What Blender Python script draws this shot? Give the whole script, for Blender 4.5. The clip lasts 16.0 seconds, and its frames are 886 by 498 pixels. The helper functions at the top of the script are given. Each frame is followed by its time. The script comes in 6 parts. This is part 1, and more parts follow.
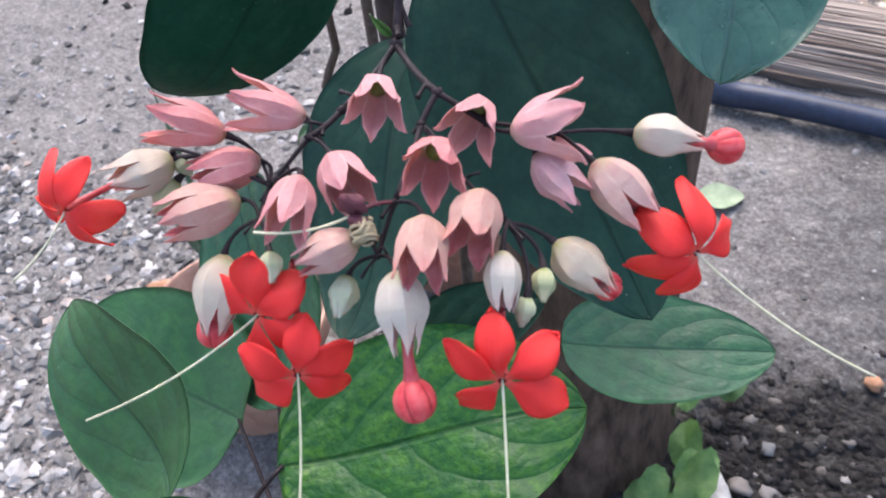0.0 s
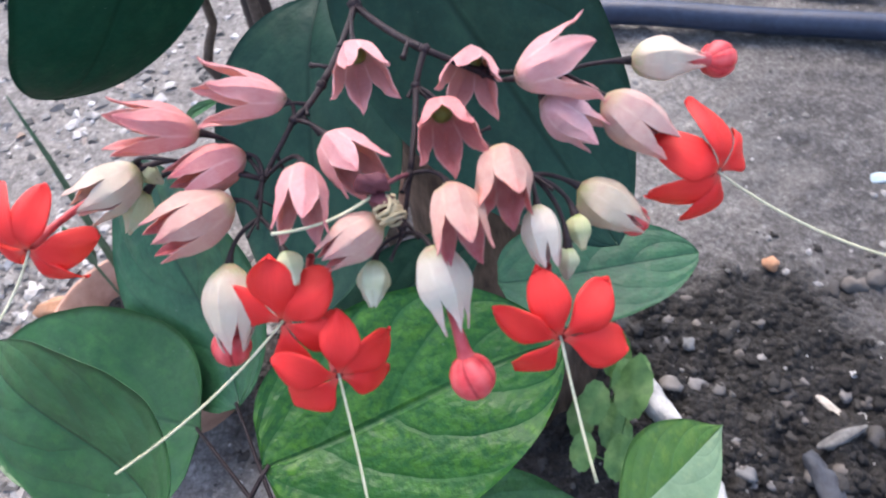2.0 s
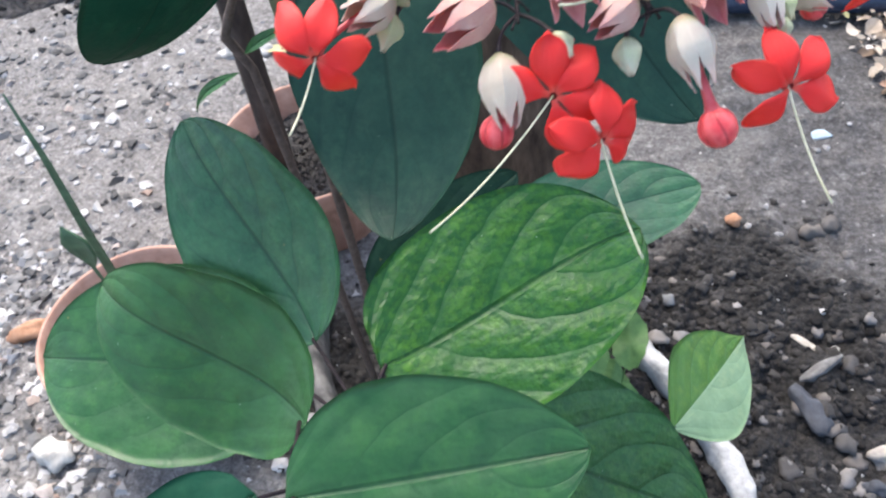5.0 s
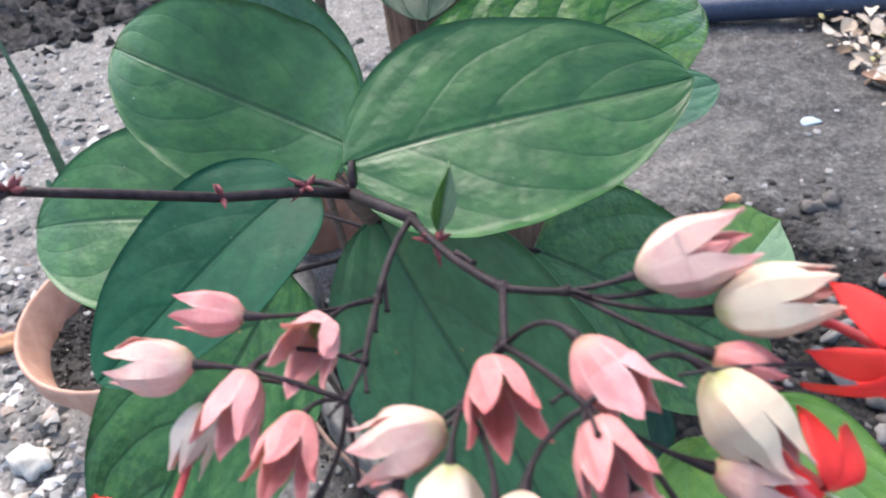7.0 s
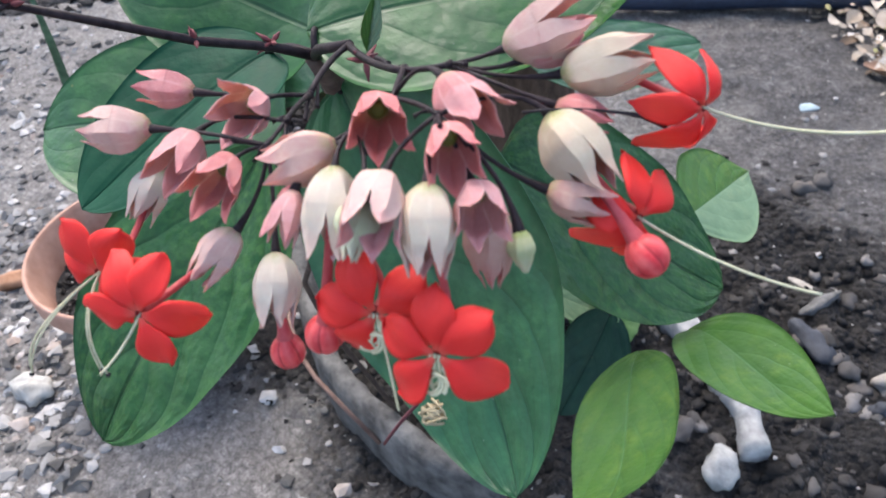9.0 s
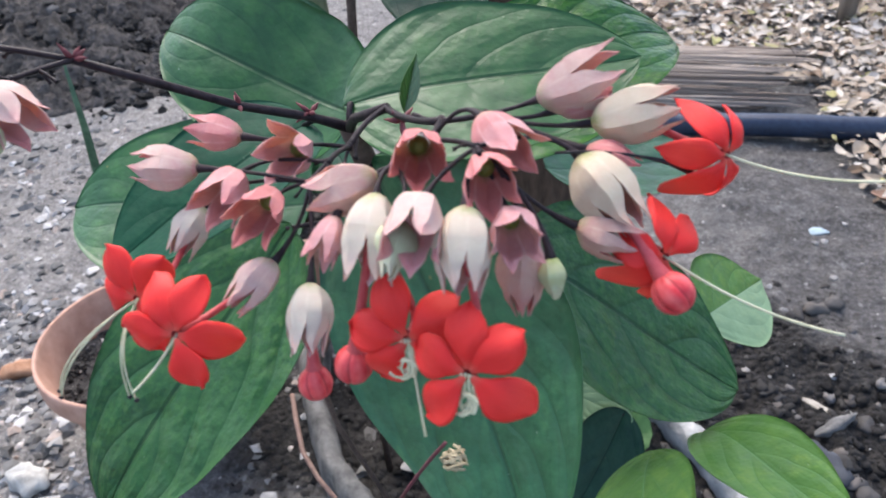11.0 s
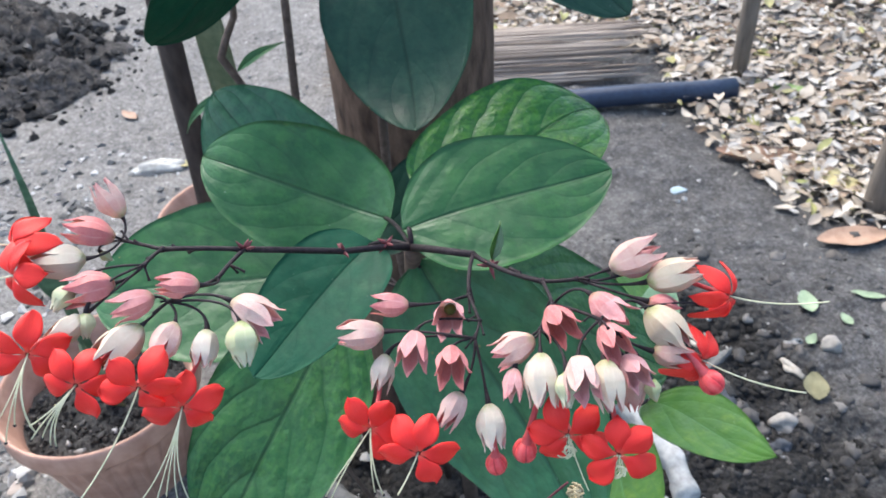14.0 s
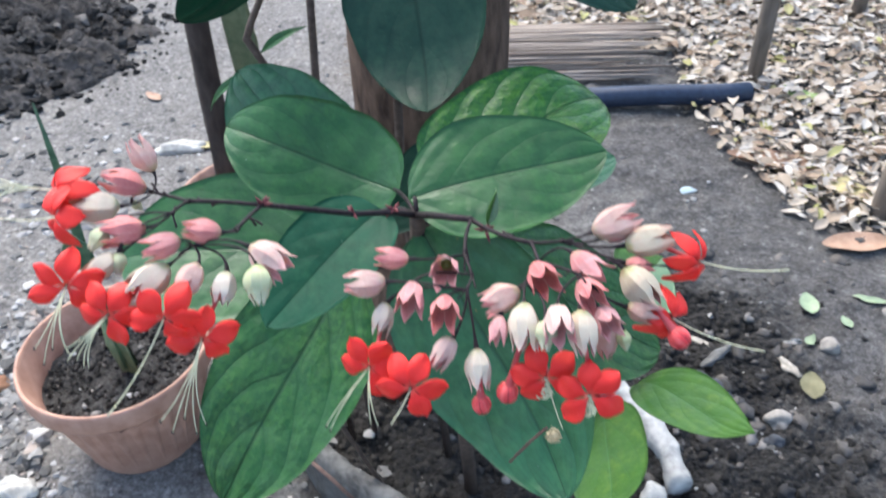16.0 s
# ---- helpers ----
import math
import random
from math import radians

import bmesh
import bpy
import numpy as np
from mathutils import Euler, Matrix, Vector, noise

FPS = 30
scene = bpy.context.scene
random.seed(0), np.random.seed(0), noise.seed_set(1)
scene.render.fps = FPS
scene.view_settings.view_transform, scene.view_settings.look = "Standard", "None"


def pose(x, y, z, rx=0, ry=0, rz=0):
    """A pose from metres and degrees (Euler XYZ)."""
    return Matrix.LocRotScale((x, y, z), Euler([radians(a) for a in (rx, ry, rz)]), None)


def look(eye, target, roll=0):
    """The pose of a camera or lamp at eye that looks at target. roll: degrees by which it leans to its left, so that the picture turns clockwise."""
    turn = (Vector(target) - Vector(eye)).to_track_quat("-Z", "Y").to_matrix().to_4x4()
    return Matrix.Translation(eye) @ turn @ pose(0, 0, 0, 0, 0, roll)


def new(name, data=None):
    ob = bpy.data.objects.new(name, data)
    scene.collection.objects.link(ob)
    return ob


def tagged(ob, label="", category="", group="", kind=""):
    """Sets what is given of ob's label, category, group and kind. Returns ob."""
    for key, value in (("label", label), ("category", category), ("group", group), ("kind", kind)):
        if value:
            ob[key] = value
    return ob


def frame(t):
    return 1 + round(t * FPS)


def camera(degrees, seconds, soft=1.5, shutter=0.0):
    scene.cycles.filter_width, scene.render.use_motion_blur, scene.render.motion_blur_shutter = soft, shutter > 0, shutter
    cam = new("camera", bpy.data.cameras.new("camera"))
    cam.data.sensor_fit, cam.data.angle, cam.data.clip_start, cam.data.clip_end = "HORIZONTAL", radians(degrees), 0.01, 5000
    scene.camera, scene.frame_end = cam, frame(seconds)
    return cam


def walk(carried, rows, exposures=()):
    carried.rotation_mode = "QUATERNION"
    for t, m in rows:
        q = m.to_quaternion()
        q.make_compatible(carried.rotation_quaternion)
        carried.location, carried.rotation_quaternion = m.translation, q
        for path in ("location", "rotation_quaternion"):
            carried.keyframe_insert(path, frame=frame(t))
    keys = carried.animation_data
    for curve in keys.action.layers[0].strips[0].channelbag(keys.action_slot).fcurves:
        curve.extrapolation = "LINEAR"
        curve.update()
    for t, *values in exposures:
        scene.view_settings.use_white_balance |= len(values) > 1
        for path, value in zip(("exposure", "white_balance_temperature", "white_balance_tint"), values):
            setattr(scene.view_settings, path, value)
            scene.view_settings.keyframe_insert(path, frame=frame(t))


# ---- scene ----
cam = camera(57.8, 16.0, 1.7, 0.5)
cam.data.dof.use_dof, cam.data.dof.focus_distance, cam.data.dof.aperture_fstop = True, 0.36, 27.0
PATH = [
    (0, (0.045, 0.038, 1.111), (-0.795, 1.133, -0.337), -9.6),
    (0.5, (0.041, 0.034, 1.121), (-0.74, 1.123, -0.363), -8.3),
    (1, (0.032, 0.033, 1.12), (-0.678, 1.128, -0.396), -8.2),
    (1.5, (0.023, 0.036, 1.115), (-0.618, 1.135, -0.427), -9.4),
    (2, (0.006, 0.033, 1.109), (-0.545, 1.157, -0.451), -11.6),
    (2.5, (-0.001, 0.035, 1.107), (-0.471, 1.16, -0.478), -12.9),
    (3, (-0.008, 0.018, 1.105), (-0.428, 1.193, -0.458), -13.2),
    (3.2, (-0.012, 0.018, 1.104), (-0.412, 1.195, -0.463), -13.2),
    (5.3, (-0.075, -0.08, 1.101), (-0.441, 1.138, -0.443), -9.2),
    (5.5, (-0.078, -0.092, 1.084), (-0.429, 1.111, -0.475), -9.2),
    (6, (-0.092, -0.122, 1.033), (-0.468, 1.152, -0.462), -11.5),
    (6.5, (-0.121, -0.161, 0.985), (-0.478, 1.221, -0.416), -11.3),
    (7, (-0.109, -0.174, 0.954), (-0.435, 1.229, -0.433), -9.0),
    (7.5, (-0.099, -0.179, 0.951), (-0.416, 1.212, -0.451), -9.0),
    (8, (-0.092, -0.199, 0.947), (-0.418, 1.166, -0.478), -9.1),
    (8.2, (-0.085, -0.209, 0.949), (-0.414, 1.132, -0.499), -8.9),
    (10.3, (-0.069, -0.249, 0.916), (-0.464, 1.302, -0.283), -4.2),
    (10.5, (-0.072, -0.248, 0.919), (-0.474, 1.319, -0.258), -4.6),
    (11, (-0.076, -0.257, 0.927), (-0.472, 1.318, -0.24), -4.4),
    (11.5, (-0.106, -0.26, 0.941), (-0.468, 1.311, -0.243), -4.6),
    (12, (-0.125, -0.27, 0.969), (-0.35, 1.332, -0.207), -3.1),
    (12.5, (-0.133, -0.282, 0.99), (-0.292, 1.313, -0.206), -3.2),
    (13, (-0.152, -0.294, 1.02), (-0.251, 1.278, -0.213), -4.9),
    (13.5, (-0.164, -0.313, 1.049), (-0.23, 1.236, -0.215), -4.2),
    (14, (-0.16, -0.321, 1.064), (-0.21, 1.224, -0.204), -4.4),
    (14.5, (-0.162, -0.325, 1.073), (-0.248, 1.219, -0.195), -4.3),
    (15, (-0.166, -0.311, 1.083), (-0.246, 1.243, -0.173), -4.1),
    (15.5, (-0.164, -0.327, 1.09), (-0.241, 1.225, -0.168), -3.4),
    (16, (-0.152, -0.361, 1.073), (-0.237, 1.18, -0.199), -2.8),
]
walk(cam, [(t, look(eye, target, roll)) for t, eye, target, roll in PATH], [(0.0, 1.58, 6520, 15), (2.0, 1.73, 6520, 15), (3.0, 1.68, 6520, 15), (5.5, 1.95, 6620, 9), (6.2, 2.17, 6620, 10), (6.6, 2.05, 6620, 10), (7.5, 1.61, 6570, 11), (10.5, 1.48, 6490, 11), (12.5, 1.52, 6370, 8), (14.0, 1.61, 6370, 6), (16.0, 1.63, 6320, 6)])

import functools

# ---- light ----
world = bpy.data.worlds.new("sky")
scene.world = world
world.use_nodes = True
wn = world.node_tree
sky = wn.nodes.new("ShaderNodeTexSky")
sky.sky_type = "NISHITA"
sky.sun_disc = False
sky.sun_elevation, sky.sun_rotation = radians(57), radians(-30)
sky.air_density, sky.dust_density, sky.ozone_density = 1.0, 3.0, 1.0
wn.links.new(sky.outputs[0], wn.nodes["Background"].inputs[0])
wn.nodes["Background"].inputs[1].default_value = 0.15
sun = new("sun", bpy.data.lights.new("sun", "SUN"))
sun.data.energy, sun.data.angle, sun.data.color = 1.1, radians(40), (1.0, 0.96, 0.9)
sun.matrix_world = look((0, 0, 5), Vector((0, 0, 5)) - Vector((math.sin(radians(-30)) * math.cos(radians(57)), math.cos(radians(-30)) * math.cos(radians(57)), math.sin(radians(57)))))


# ---- materials ----
class Mat:
    """A node material under construction."""

    def __init__(self, name, rough=0.6, metal=0.0, spec=0.5):
        self.m = bpy.data.materials.new(name)
        self.m.use_nodes = True
        self.t = self.m.node_tree
        self.b = self.t.nodes["Principled BSDF"]
        self.b.inputs["Roughness"].default_value = rough
        self.b.inputs["Metallic"].default_value = metal
        self.b.inputs["Specular IOR Level"].default_value = spec

    def node(self, kind, **inputs):
        n = self.t.nodes.new(kind)
        for k, v in inputs.items():
            self.put(n.inputs[k.replace("_", " ")], v)
        return n

    def put(self, socket, v):
        if isinstance(v, bpy.types.NodeSocket):
            self.t.links.new(v, socket)
        else:
            socket.default_value = v

    def obj(self):
        return self.node("ShaderNodeTexCoord").outputs["Object"]

    def uv(self):
        return self.node("ShaderNodeTexCoord").outputs["UV"]

    def split(self, vec):
        n = self.node("ShaderNodeSeparateXYZ", Vector=vec)
        return n.outputs[0], n.outputs[1], n.outputs[2]

    def noise(self, vec, scale, detail=4.0, rough=0.55):
        return self.node("ShaderNodeTexNoise", Vector=vec, Scale=scale, Detail=detail, Roughness=rough).outputs["Fac"]

    def cells(self, vec, scale, feature="F1"):
        n = self.node("ShaderNodeTexVoronoi", Vector=vec, Scale=scale)
        n.feature = feature
        return n.outputs["Distance"]

    def ramp(self, fac, *stops):
        n = self.node("ShaderNodeValToRGB", Fac=fac)
        e = n.color_ramp.elements
        while len(e) < len(stops):
            e.new(0.5)
        for el, (at, col) in zip(e, stops):
            el.position, el.color = at, (*col, 1) if len(col) == 3 else col
        return n.outputs["Color"]

    def fit(self, v, a, b, c=0.0, d=1.0):
        n = self.node("ShaderNodeMapRange")
        for s, x in zip(n.inputs, (v, a, b, c, d)):
            self.put(s, x)
        return n.outputs[0]

    def math(self, op, a, b=0.0):
        n = self.node("ShaderNodeMath")
        n.operation = op
        self.put(n.inputs[0], a)
        self.put(n.inputs[1], b)
        return n.outputs[0]

    def mix(self, fac, a, b, blend="MIX"):
        n = self.node("ShaderNodeMix")
        n.data_type, n.blend_type = "RGBA", blend
        self.put(n.inputs[0], fac)
        for s, v in ((n.inputs[6], a), (n.inputs[7], b)):
            self.put(s, (*v, 1) if isinstance(v, tuple) and len(v) == 3 else v)
        return n.outputs[2]

    def random(self):
        return self.node("ShaderNodeObjectInfo").outputs["Random"]

    def island(self):
        return self.node("ShaderNodeNewGeometry").outputs["Random Per Island"]

    def colour(self, c):
        self.put(self.b.inputs["Base Color"], (*c, 1) if isinstance(c, tuple) else c)
        return self

    def bump(self, height, strength=0.4, distance=0.002):
        n = self.node("ShaderNodeBump", Strength=strength, Distance=distance, Height=height)
        self.put(self.b.inputs["Normal"], n.outputs[0])
        return self

    def rough(self, v):
        self.put(self.b.inputs["Roughness"], v)
        return self

    def glow_through(self, weight=0.15, radius=0.004):
        self.b.inputs["Subsurface Weight"].default_value = weight
        self.b.inputs["Subsurface Radius"].default_value = (1.0, 0.5, 0.35)
        self.b.inputs["Subsurface Scale"].default_value = radius
        return self


def soil_material():
    k = Mat("soil", 0.95, spec=0.2)
    p = k.obj()
    x, y, z = k.split(p)
    big, mid, fine = k.noise(p, 2.2, 5), k.noise(p, 16, 6), k.noise(p, 110, 5, 0.65)
    grit = k.noise(p, 290, 4, 0.7)
    fine = k.math("ADD", k.math("MULTIPLY", fine, 0.6), k.math("MULTIPLY", grit, 0.4))
    dry = k.ramp(fine, (0.33, (0.085, 0.081, 0.077)), (0.5, (0.225, 0.214, 0.203)), (0.68, (0.40, 0.385, 0.365)))
    wet = k.ramp(fine, (0.34, (0.026, 0.0255, 0.026)), (0.53, (0.082, 0.0805, 0.082)), (0.70, (0.19, 0.188, 0.19)))
    # damp earth on the east side, dry earth to the west, with an uneven border
    edge = k.math("ADD", k.math("ADD", x, k.math("MULTIPLY", big, 0.9)), k.math("MULTIPLY", y, -0.22))
    damp = k.fit(edge, -0.02, 0.42)
    far = k.math("SQRT", k.math("ADD", k.math("POWER", x, 2.0), k.math("POWER", k.math("SUBTRACT", y, 0.8), 2.0)))
    damp = k.math("MULTIPLY", damp, k.fit(k.math("ADD", far, k.math("MULTIPLY", big, 1.5)), 2.2, 4.5, 1.0, 0.35))
    damp = k.math("MULTIPLY", damp, k.fit(mid, 0.3, 0.7, 0.65, 1.0))
    c = k.mix(damp, dry, wet)
    # freshly dug black earth in the planting hole and beside it
    rag = k.math("MULTIPLY", k.math("SUBTRACT", k.noise(p, 9, 4), 0.5), 0.28)
    bed = None
    for cx, cy, r in ((-0.17, 0.47, 0.30), (0.13, 0.60, 0.30), (-0.46, 0.52, 0.17), (0.26, 0.36, 0.22)):
        dist = k.math("SQRT", k.math("ADD", k.math("POWER", k.math("SUBTRACT", x, cx), 2.0), k.math("POWER", k.math("SUBTRACT", y, cy), 2.0)))
        one = k.fit(k.math("ADD", dist, rag), r - 0.06, r + 0.05, 1.0, 0.0)
        bed = one if bed is None else k.math("MAXIMUM", bed, one)
    c = k.mix(k.fit(k.noise(p, 5.0, 3), 0.52, 0.75, 0, 0.55), c, k.mix(damp, (0.30, 0.285, 0.262), (0.13, 0.128, 0.130)))
    dug = k.ramp(fine, (0.34, (0.006, 0.0057, 0.0057)), (0.54, (0.020, 0.0190, 0.0188)), (0.72, (0.060, 0.057, 0.056)))
    c = k.mix(k.math("MULTIPLY", bed, 0.9), c, dug)
    c = k.mix(k.fit(k.noise(p, 26, 5, 0.7), 0.42, 0.62, 0.55, 0.0), c, k.mix(1.0, c, (0.52, 0.50, 0.50), "MULTIPLY"))
    c = k.mix(k.fit(k.noise(p, 41, 4, 0.7), 0.54, 0.68, 0.0, 0.7), c, k.mix(1.0, c, (1.65, 1.65, 1.65), "MULTIPLY"))
    crack = k.fit(k.cells(p, 60, "DISTANCE_TO_EDGE"), 0.0, 0.08)
    c = k.mix(k.math("MULTIPLY", k.math("SUBTRACT", 1.0, crack), 0.35), c, (0.05, 0.045, 0.04))
    lumps = k.math("MULTIPLY", k.math("SUBTRACT", 1.0, k.cells(p, 75)), k.math("ADD", k.math("MULTIPLY", bed, 1.1), 0.25))
    h = k.math("ADD", k.math("ADD", k.math("MULTIPLY", fine, 0.7), k.math("MULTIPLY", mid, 1.2)), lumps)
    return k.colour(c).bump(h, 0.9, 0.012).m


def leaf_material(name, dark, light, vein, rough=0.42, mottle=0.0, yellow=(0.30, 0.42, 0.06), under=False, dust=0.30, spec=0.28, veined=0.46):
    """u runs along the blade, v across it."""
    k = Mat(name, rough, spec=spec)
    p, uv = k.obj(), k.uv()
    u, v, _ = k.split(uv)
    side = k.math("ABSOLUTE", k.math("SUBTRACT", v, 0.5))
    patchy = k.noise(p, 22, 4, 0.6)
    rib = k.fit(side, 0.004, 0.020, 1.0, 0.0)
    bend = k.math("ADD", k.math("MULTIPLY", side, 0.50), k.math("MULTIPLY", k.math("POWER", side, 2.0), 1.2))
    bend = k.math("ADD", bend, k.math("MULTIPLY", k.noise(p, 24, 2), 0.12))
    start = k.math("SUBTRACT", u, bend)
    lane = k.math("FRACT", k.math("MULTIPLY", start, 4.2))
    lane = k.math("ABSOLUTE", k.math("SUBTRACT", lane, 0.5))
    inside = k.math("MULTIPLY", k.fit(start, -0.02, 0.06), k.fit(start, 0.60, 0.74, 1.0, 0.0))
    lateral = k.math("MULTIPLY", k.fit(lane, 0.0, 0.075, 1.0, 0.0), inside)
    lateral = k.math("MULTIPLY", lateral, k.fit(side, 0.30, 0.48, 1.0, 0.15))
    lateral = k.math("MULTIPLY", lateral, k.fit(patchy, 0.35, 0.65, 0.45, 1.0))
    veins = k.math("MAXIMUM", rib, k.math("MULTIPLY", lateral, veined))
    cross = k.math("ABSOLUTE", k.math("SUBTRACT", k.math("FRACT", k.math("ADD", k.math("MULTIPLY", side, 15.0), k.math("MULTIPLY", k.noise(p, 60, 2), 2.2))), 0.5))
    net = k.math("MULTIPLY", k.fit(cross, 0.0, 0.16, 1.0, 0.0), k.fit(lane, 0.02, 0.14))
    grain = k.noise(p, 60, 5)
    cell = k.math("MULTIPLY", k.fit(lane, 0.0, 0.4), k.fit(cross, 0.0, 0.45, 0.85, 1.0))
    c = k.mix(k.fit(grain, 0.3, 0.72), dark, light)
    c = k.mix(k.math("MULTIPLY", cell, 0.40 * veined), c, light)
    if mottle:
        patch = k.math("MULTIPLY", k.fit(k.noise(p, 190, 4, 0.65), 0.40, 0.60), k.fit(cell, 0.0, 0.35, 0.15, 1.0))
        patch = k.math("MULTIPLY", patch, k.fit(patchy, 0.32, 0.62, 0.35, 1.0))
        c = k.mix(k.math("MULTIPLY", patch, mottle), c, yellow)
    c = k.mix(k.math("MULTIPLY", net, 0.30 if mottle else 0.10), c, vein)
    c = k.mix(k.fit(k.noise(p, 14, 3), 0.46, 0.70, 0, 0.5), c, light)
    # thin grey bloom and dust on the blade
    c = k.mix(k.math("MULTIPLY", k.fit(k.noise(p, 34, 6, 0.72), 0.40, 0.70), dust), c, (0.085, 0.150, 0.080))
    c = k.mix(k.fit(k.noise(p, 140, 4, 0.7), 0.40, 0.66, 0.0, 0.35), c, dark)
    isle = k.math("MULTIPLY", k.fit(k.noise(p, 75, 5, 0.7), 0.47, 0.62), k.fit(patchy, 0.40, 0.62))
    isle = k.math("MULTIPLY", isle, k.fit(lane, 0.03, 0.20, 0.25, 1.0))
    c = k.mix(k.math("MULTIPLY", isle, 0.15 if under else 0.42), c, tuple(q * g for q, g in zip(light, (2.1, 1.45, 1.25))))
    c = k.mix(k.math("MULTIPLY", veins, 0.35 + 0.6 * veined if not under else 0.3), c, vein)
    spot = k.math("MULTIPLY", k.fit(k.cells(p, 34), 0.0, 0.05, 1.0, 0.0), k.fit(patchy, 0.5, 0.56))
    c = k.mix(k.math("MULTIPLY", spot, 0.6), c, (0.30, 0.20, 0.06))
    speck = k.math("MULTIPLY", k.fit(k.cells(p, 120), 0.03, 0.06, 1.0, 0.0), k.fit(k.noise(p, 18, 2), 0.5, 0.6))
    c = k.mix(k.math("MULTIPLY", speck, 0.5), c, (0.42, 0.46, 0.40))
    k.colour(c)
    h = k.math("ADD", k.math("MULTIPLY", cell, 1.1 * veined + 0.4 * mottle), k.math("SUBTRACT", k.math("MULTIPLY", grain, 0.4), k.math("MULTIPLY", veins, 0.45)))
    # shallow dents of the blade between the veins
    h = k.math("ADD", h, k.math("MULTIPLY", k.noise(p, 42, 3), 0.8 + 2.4 * veined))
    h = k.math("ADD", h, k.math("MULTIPLY", k.noise(p, 130, 3), 0.5))
    k.bump(h, 0.5 + 0.4 * mottle, 0.0018 + 0.001 * mottle)
    k.rough(k.fit(grain, 0.3, 0.7, rough - 0.06, rough + 0.12))
    return k.m


def sepal_material(name, base, body, tip, vein, edge, spread=0.12):
    """u runs from the stalk to the tips."""
    k = Mat(name, 0.55, spec=0.3)
    p, uv = k.obj(), k.uv()
    u, v, _ = k.split(uv)
    c = k.ramp(k.math("ADD", u, k.math("MULTIPLY", k.math("SUBTRACT", k.noise(p, 3.2, 3), 0.5), 0.18)), (0.0, base), (0.19, body), (0.62, body), (0.98, tip))
    streak = k.noise(k.node("ShaderNodeCombineXYZ", X=k.math("MULTIPLY", u, 2.0), Y=k.math("MULTIPLY", v, 22.0), Z=0.0).outputs[0], 3.0, 3)
    c = k.mix(k.fit(streak, 0.42, 0.70, 0, 0.6), c, vein)
    blot = k.noise(p, 6.5, 4)
    c = k.mix(k.fit(blot, 0.48, 0.72, 0, 0.32), c, tip)
    c = k.mix(k.fit(k.noise(p, 17, 3), 0.52, 0.75, 0, 0.3), c, vein)
    rim = k.math("MULTIPLY", k.fit(v, 0.86, 0.99), k.fit(u, 0.12, 0.35))
    c = k.mix(k.math("MULTIPLY", rim, 0.65), c, edge)
    c = k.mix(k.math("MULTIPLY", k.fit(v, 0.965, 0.995), k.fit(u, 0.30, 0.55, 0.0, 0.7)), c, tuple(0.62 * q for q in tip))
    c = k.mix(k.fit(k.noise(p, 40, 4, 0.7), 0.56, 0.72, 0, 0.17), c, tuple(0.7 * q for q in tip))
    own = k.noise(k.node("ShaderNodeObjectInfo").outputs["Location"], 70, 0)
    hue = k.node("ShaderNodeHueSaturation", Hue=0.5, Saturation=k.fit(own, 0.3, 0.7, 1 - spread * 1.6, 1 + spread * 1.2), Value=k.fit(own, 0.3, 0.7, 1 + spread * 0.4, 1 - spread * 0.8), Color=c)
    k.colour(hue.outputs[0])
    return k.bump(streak, 0.25, 0.0008).glow_through(0.2, 0.003).m


def petal_material():
    k = Mat("red_petal", 0.5, spec=0.3)
    p, uv = k.obj(), k.uv()
    u, v, _ = k.split(uv)
    streak = k.noise(k.node("ShaderNodeCombineXYZ", X=k.math("MULTIPLY", u, 1.5), Y=k.math("MULTIPLY", v, 14.0), Z=k.random()).outputs[0], 3.0, 3)
    c = k.ramp(u, (0.0, (0.62, 0.10, 0.07)), (0.18, (0.74, 0.022, 0.022)), (0.75, (0.84, 0.036, 0.030)), (1.0, (0.74, 0.020, 0.020)))
    c = k.mix(k.fit(streak, 0.4, 0.75, 0, 0.5), c, (0.68, 0.014, 0.012))
    return k.colour(c).bump(streak, 0.3, 0.0006).glow_through(0.18, 0.003).m


def bud_material():
    k = Mat("red_bud", 0.42, spec=0.4)
    p, uv = k.obj(), k.uv()
    u, v, _ = k.split(uv)
    c = k.mix(k.fit(k.noise(p, 240, 3), 0.35, 0.7), (0.60, 0.030, 0.040), (0.78, 0.11, 0.11))
    turned = k.math("MULTIPLY", k.math("COSINE", k.math("MULTIPLY", u, math.pi)), 1.2 / (2 * math.pi))
    seam = k.math("ABSOLUTE", k.math("SUBTRACT", k.math("FRACT", k.math("ADD", k.math("ADD", k.math("MULTIPLY", v, 5.0), turned), 0.5)), 0.5))
    c = k.mix(k.math("MULTIPLY", k.fit(seam, 0.0, 0.09, 1.0, 0.0), 0.75), c, (0.30, 0.010, 0.018))
    # highlight on the swelling between two seams, painted as a paler red
    c = k.mix(k.fit(seam, 0.25, 0.5, 0.0, 0.35), c, (0.82, 0.20, 0.19))
    return k.colour(c).glow_through(0.1, 0.002).m


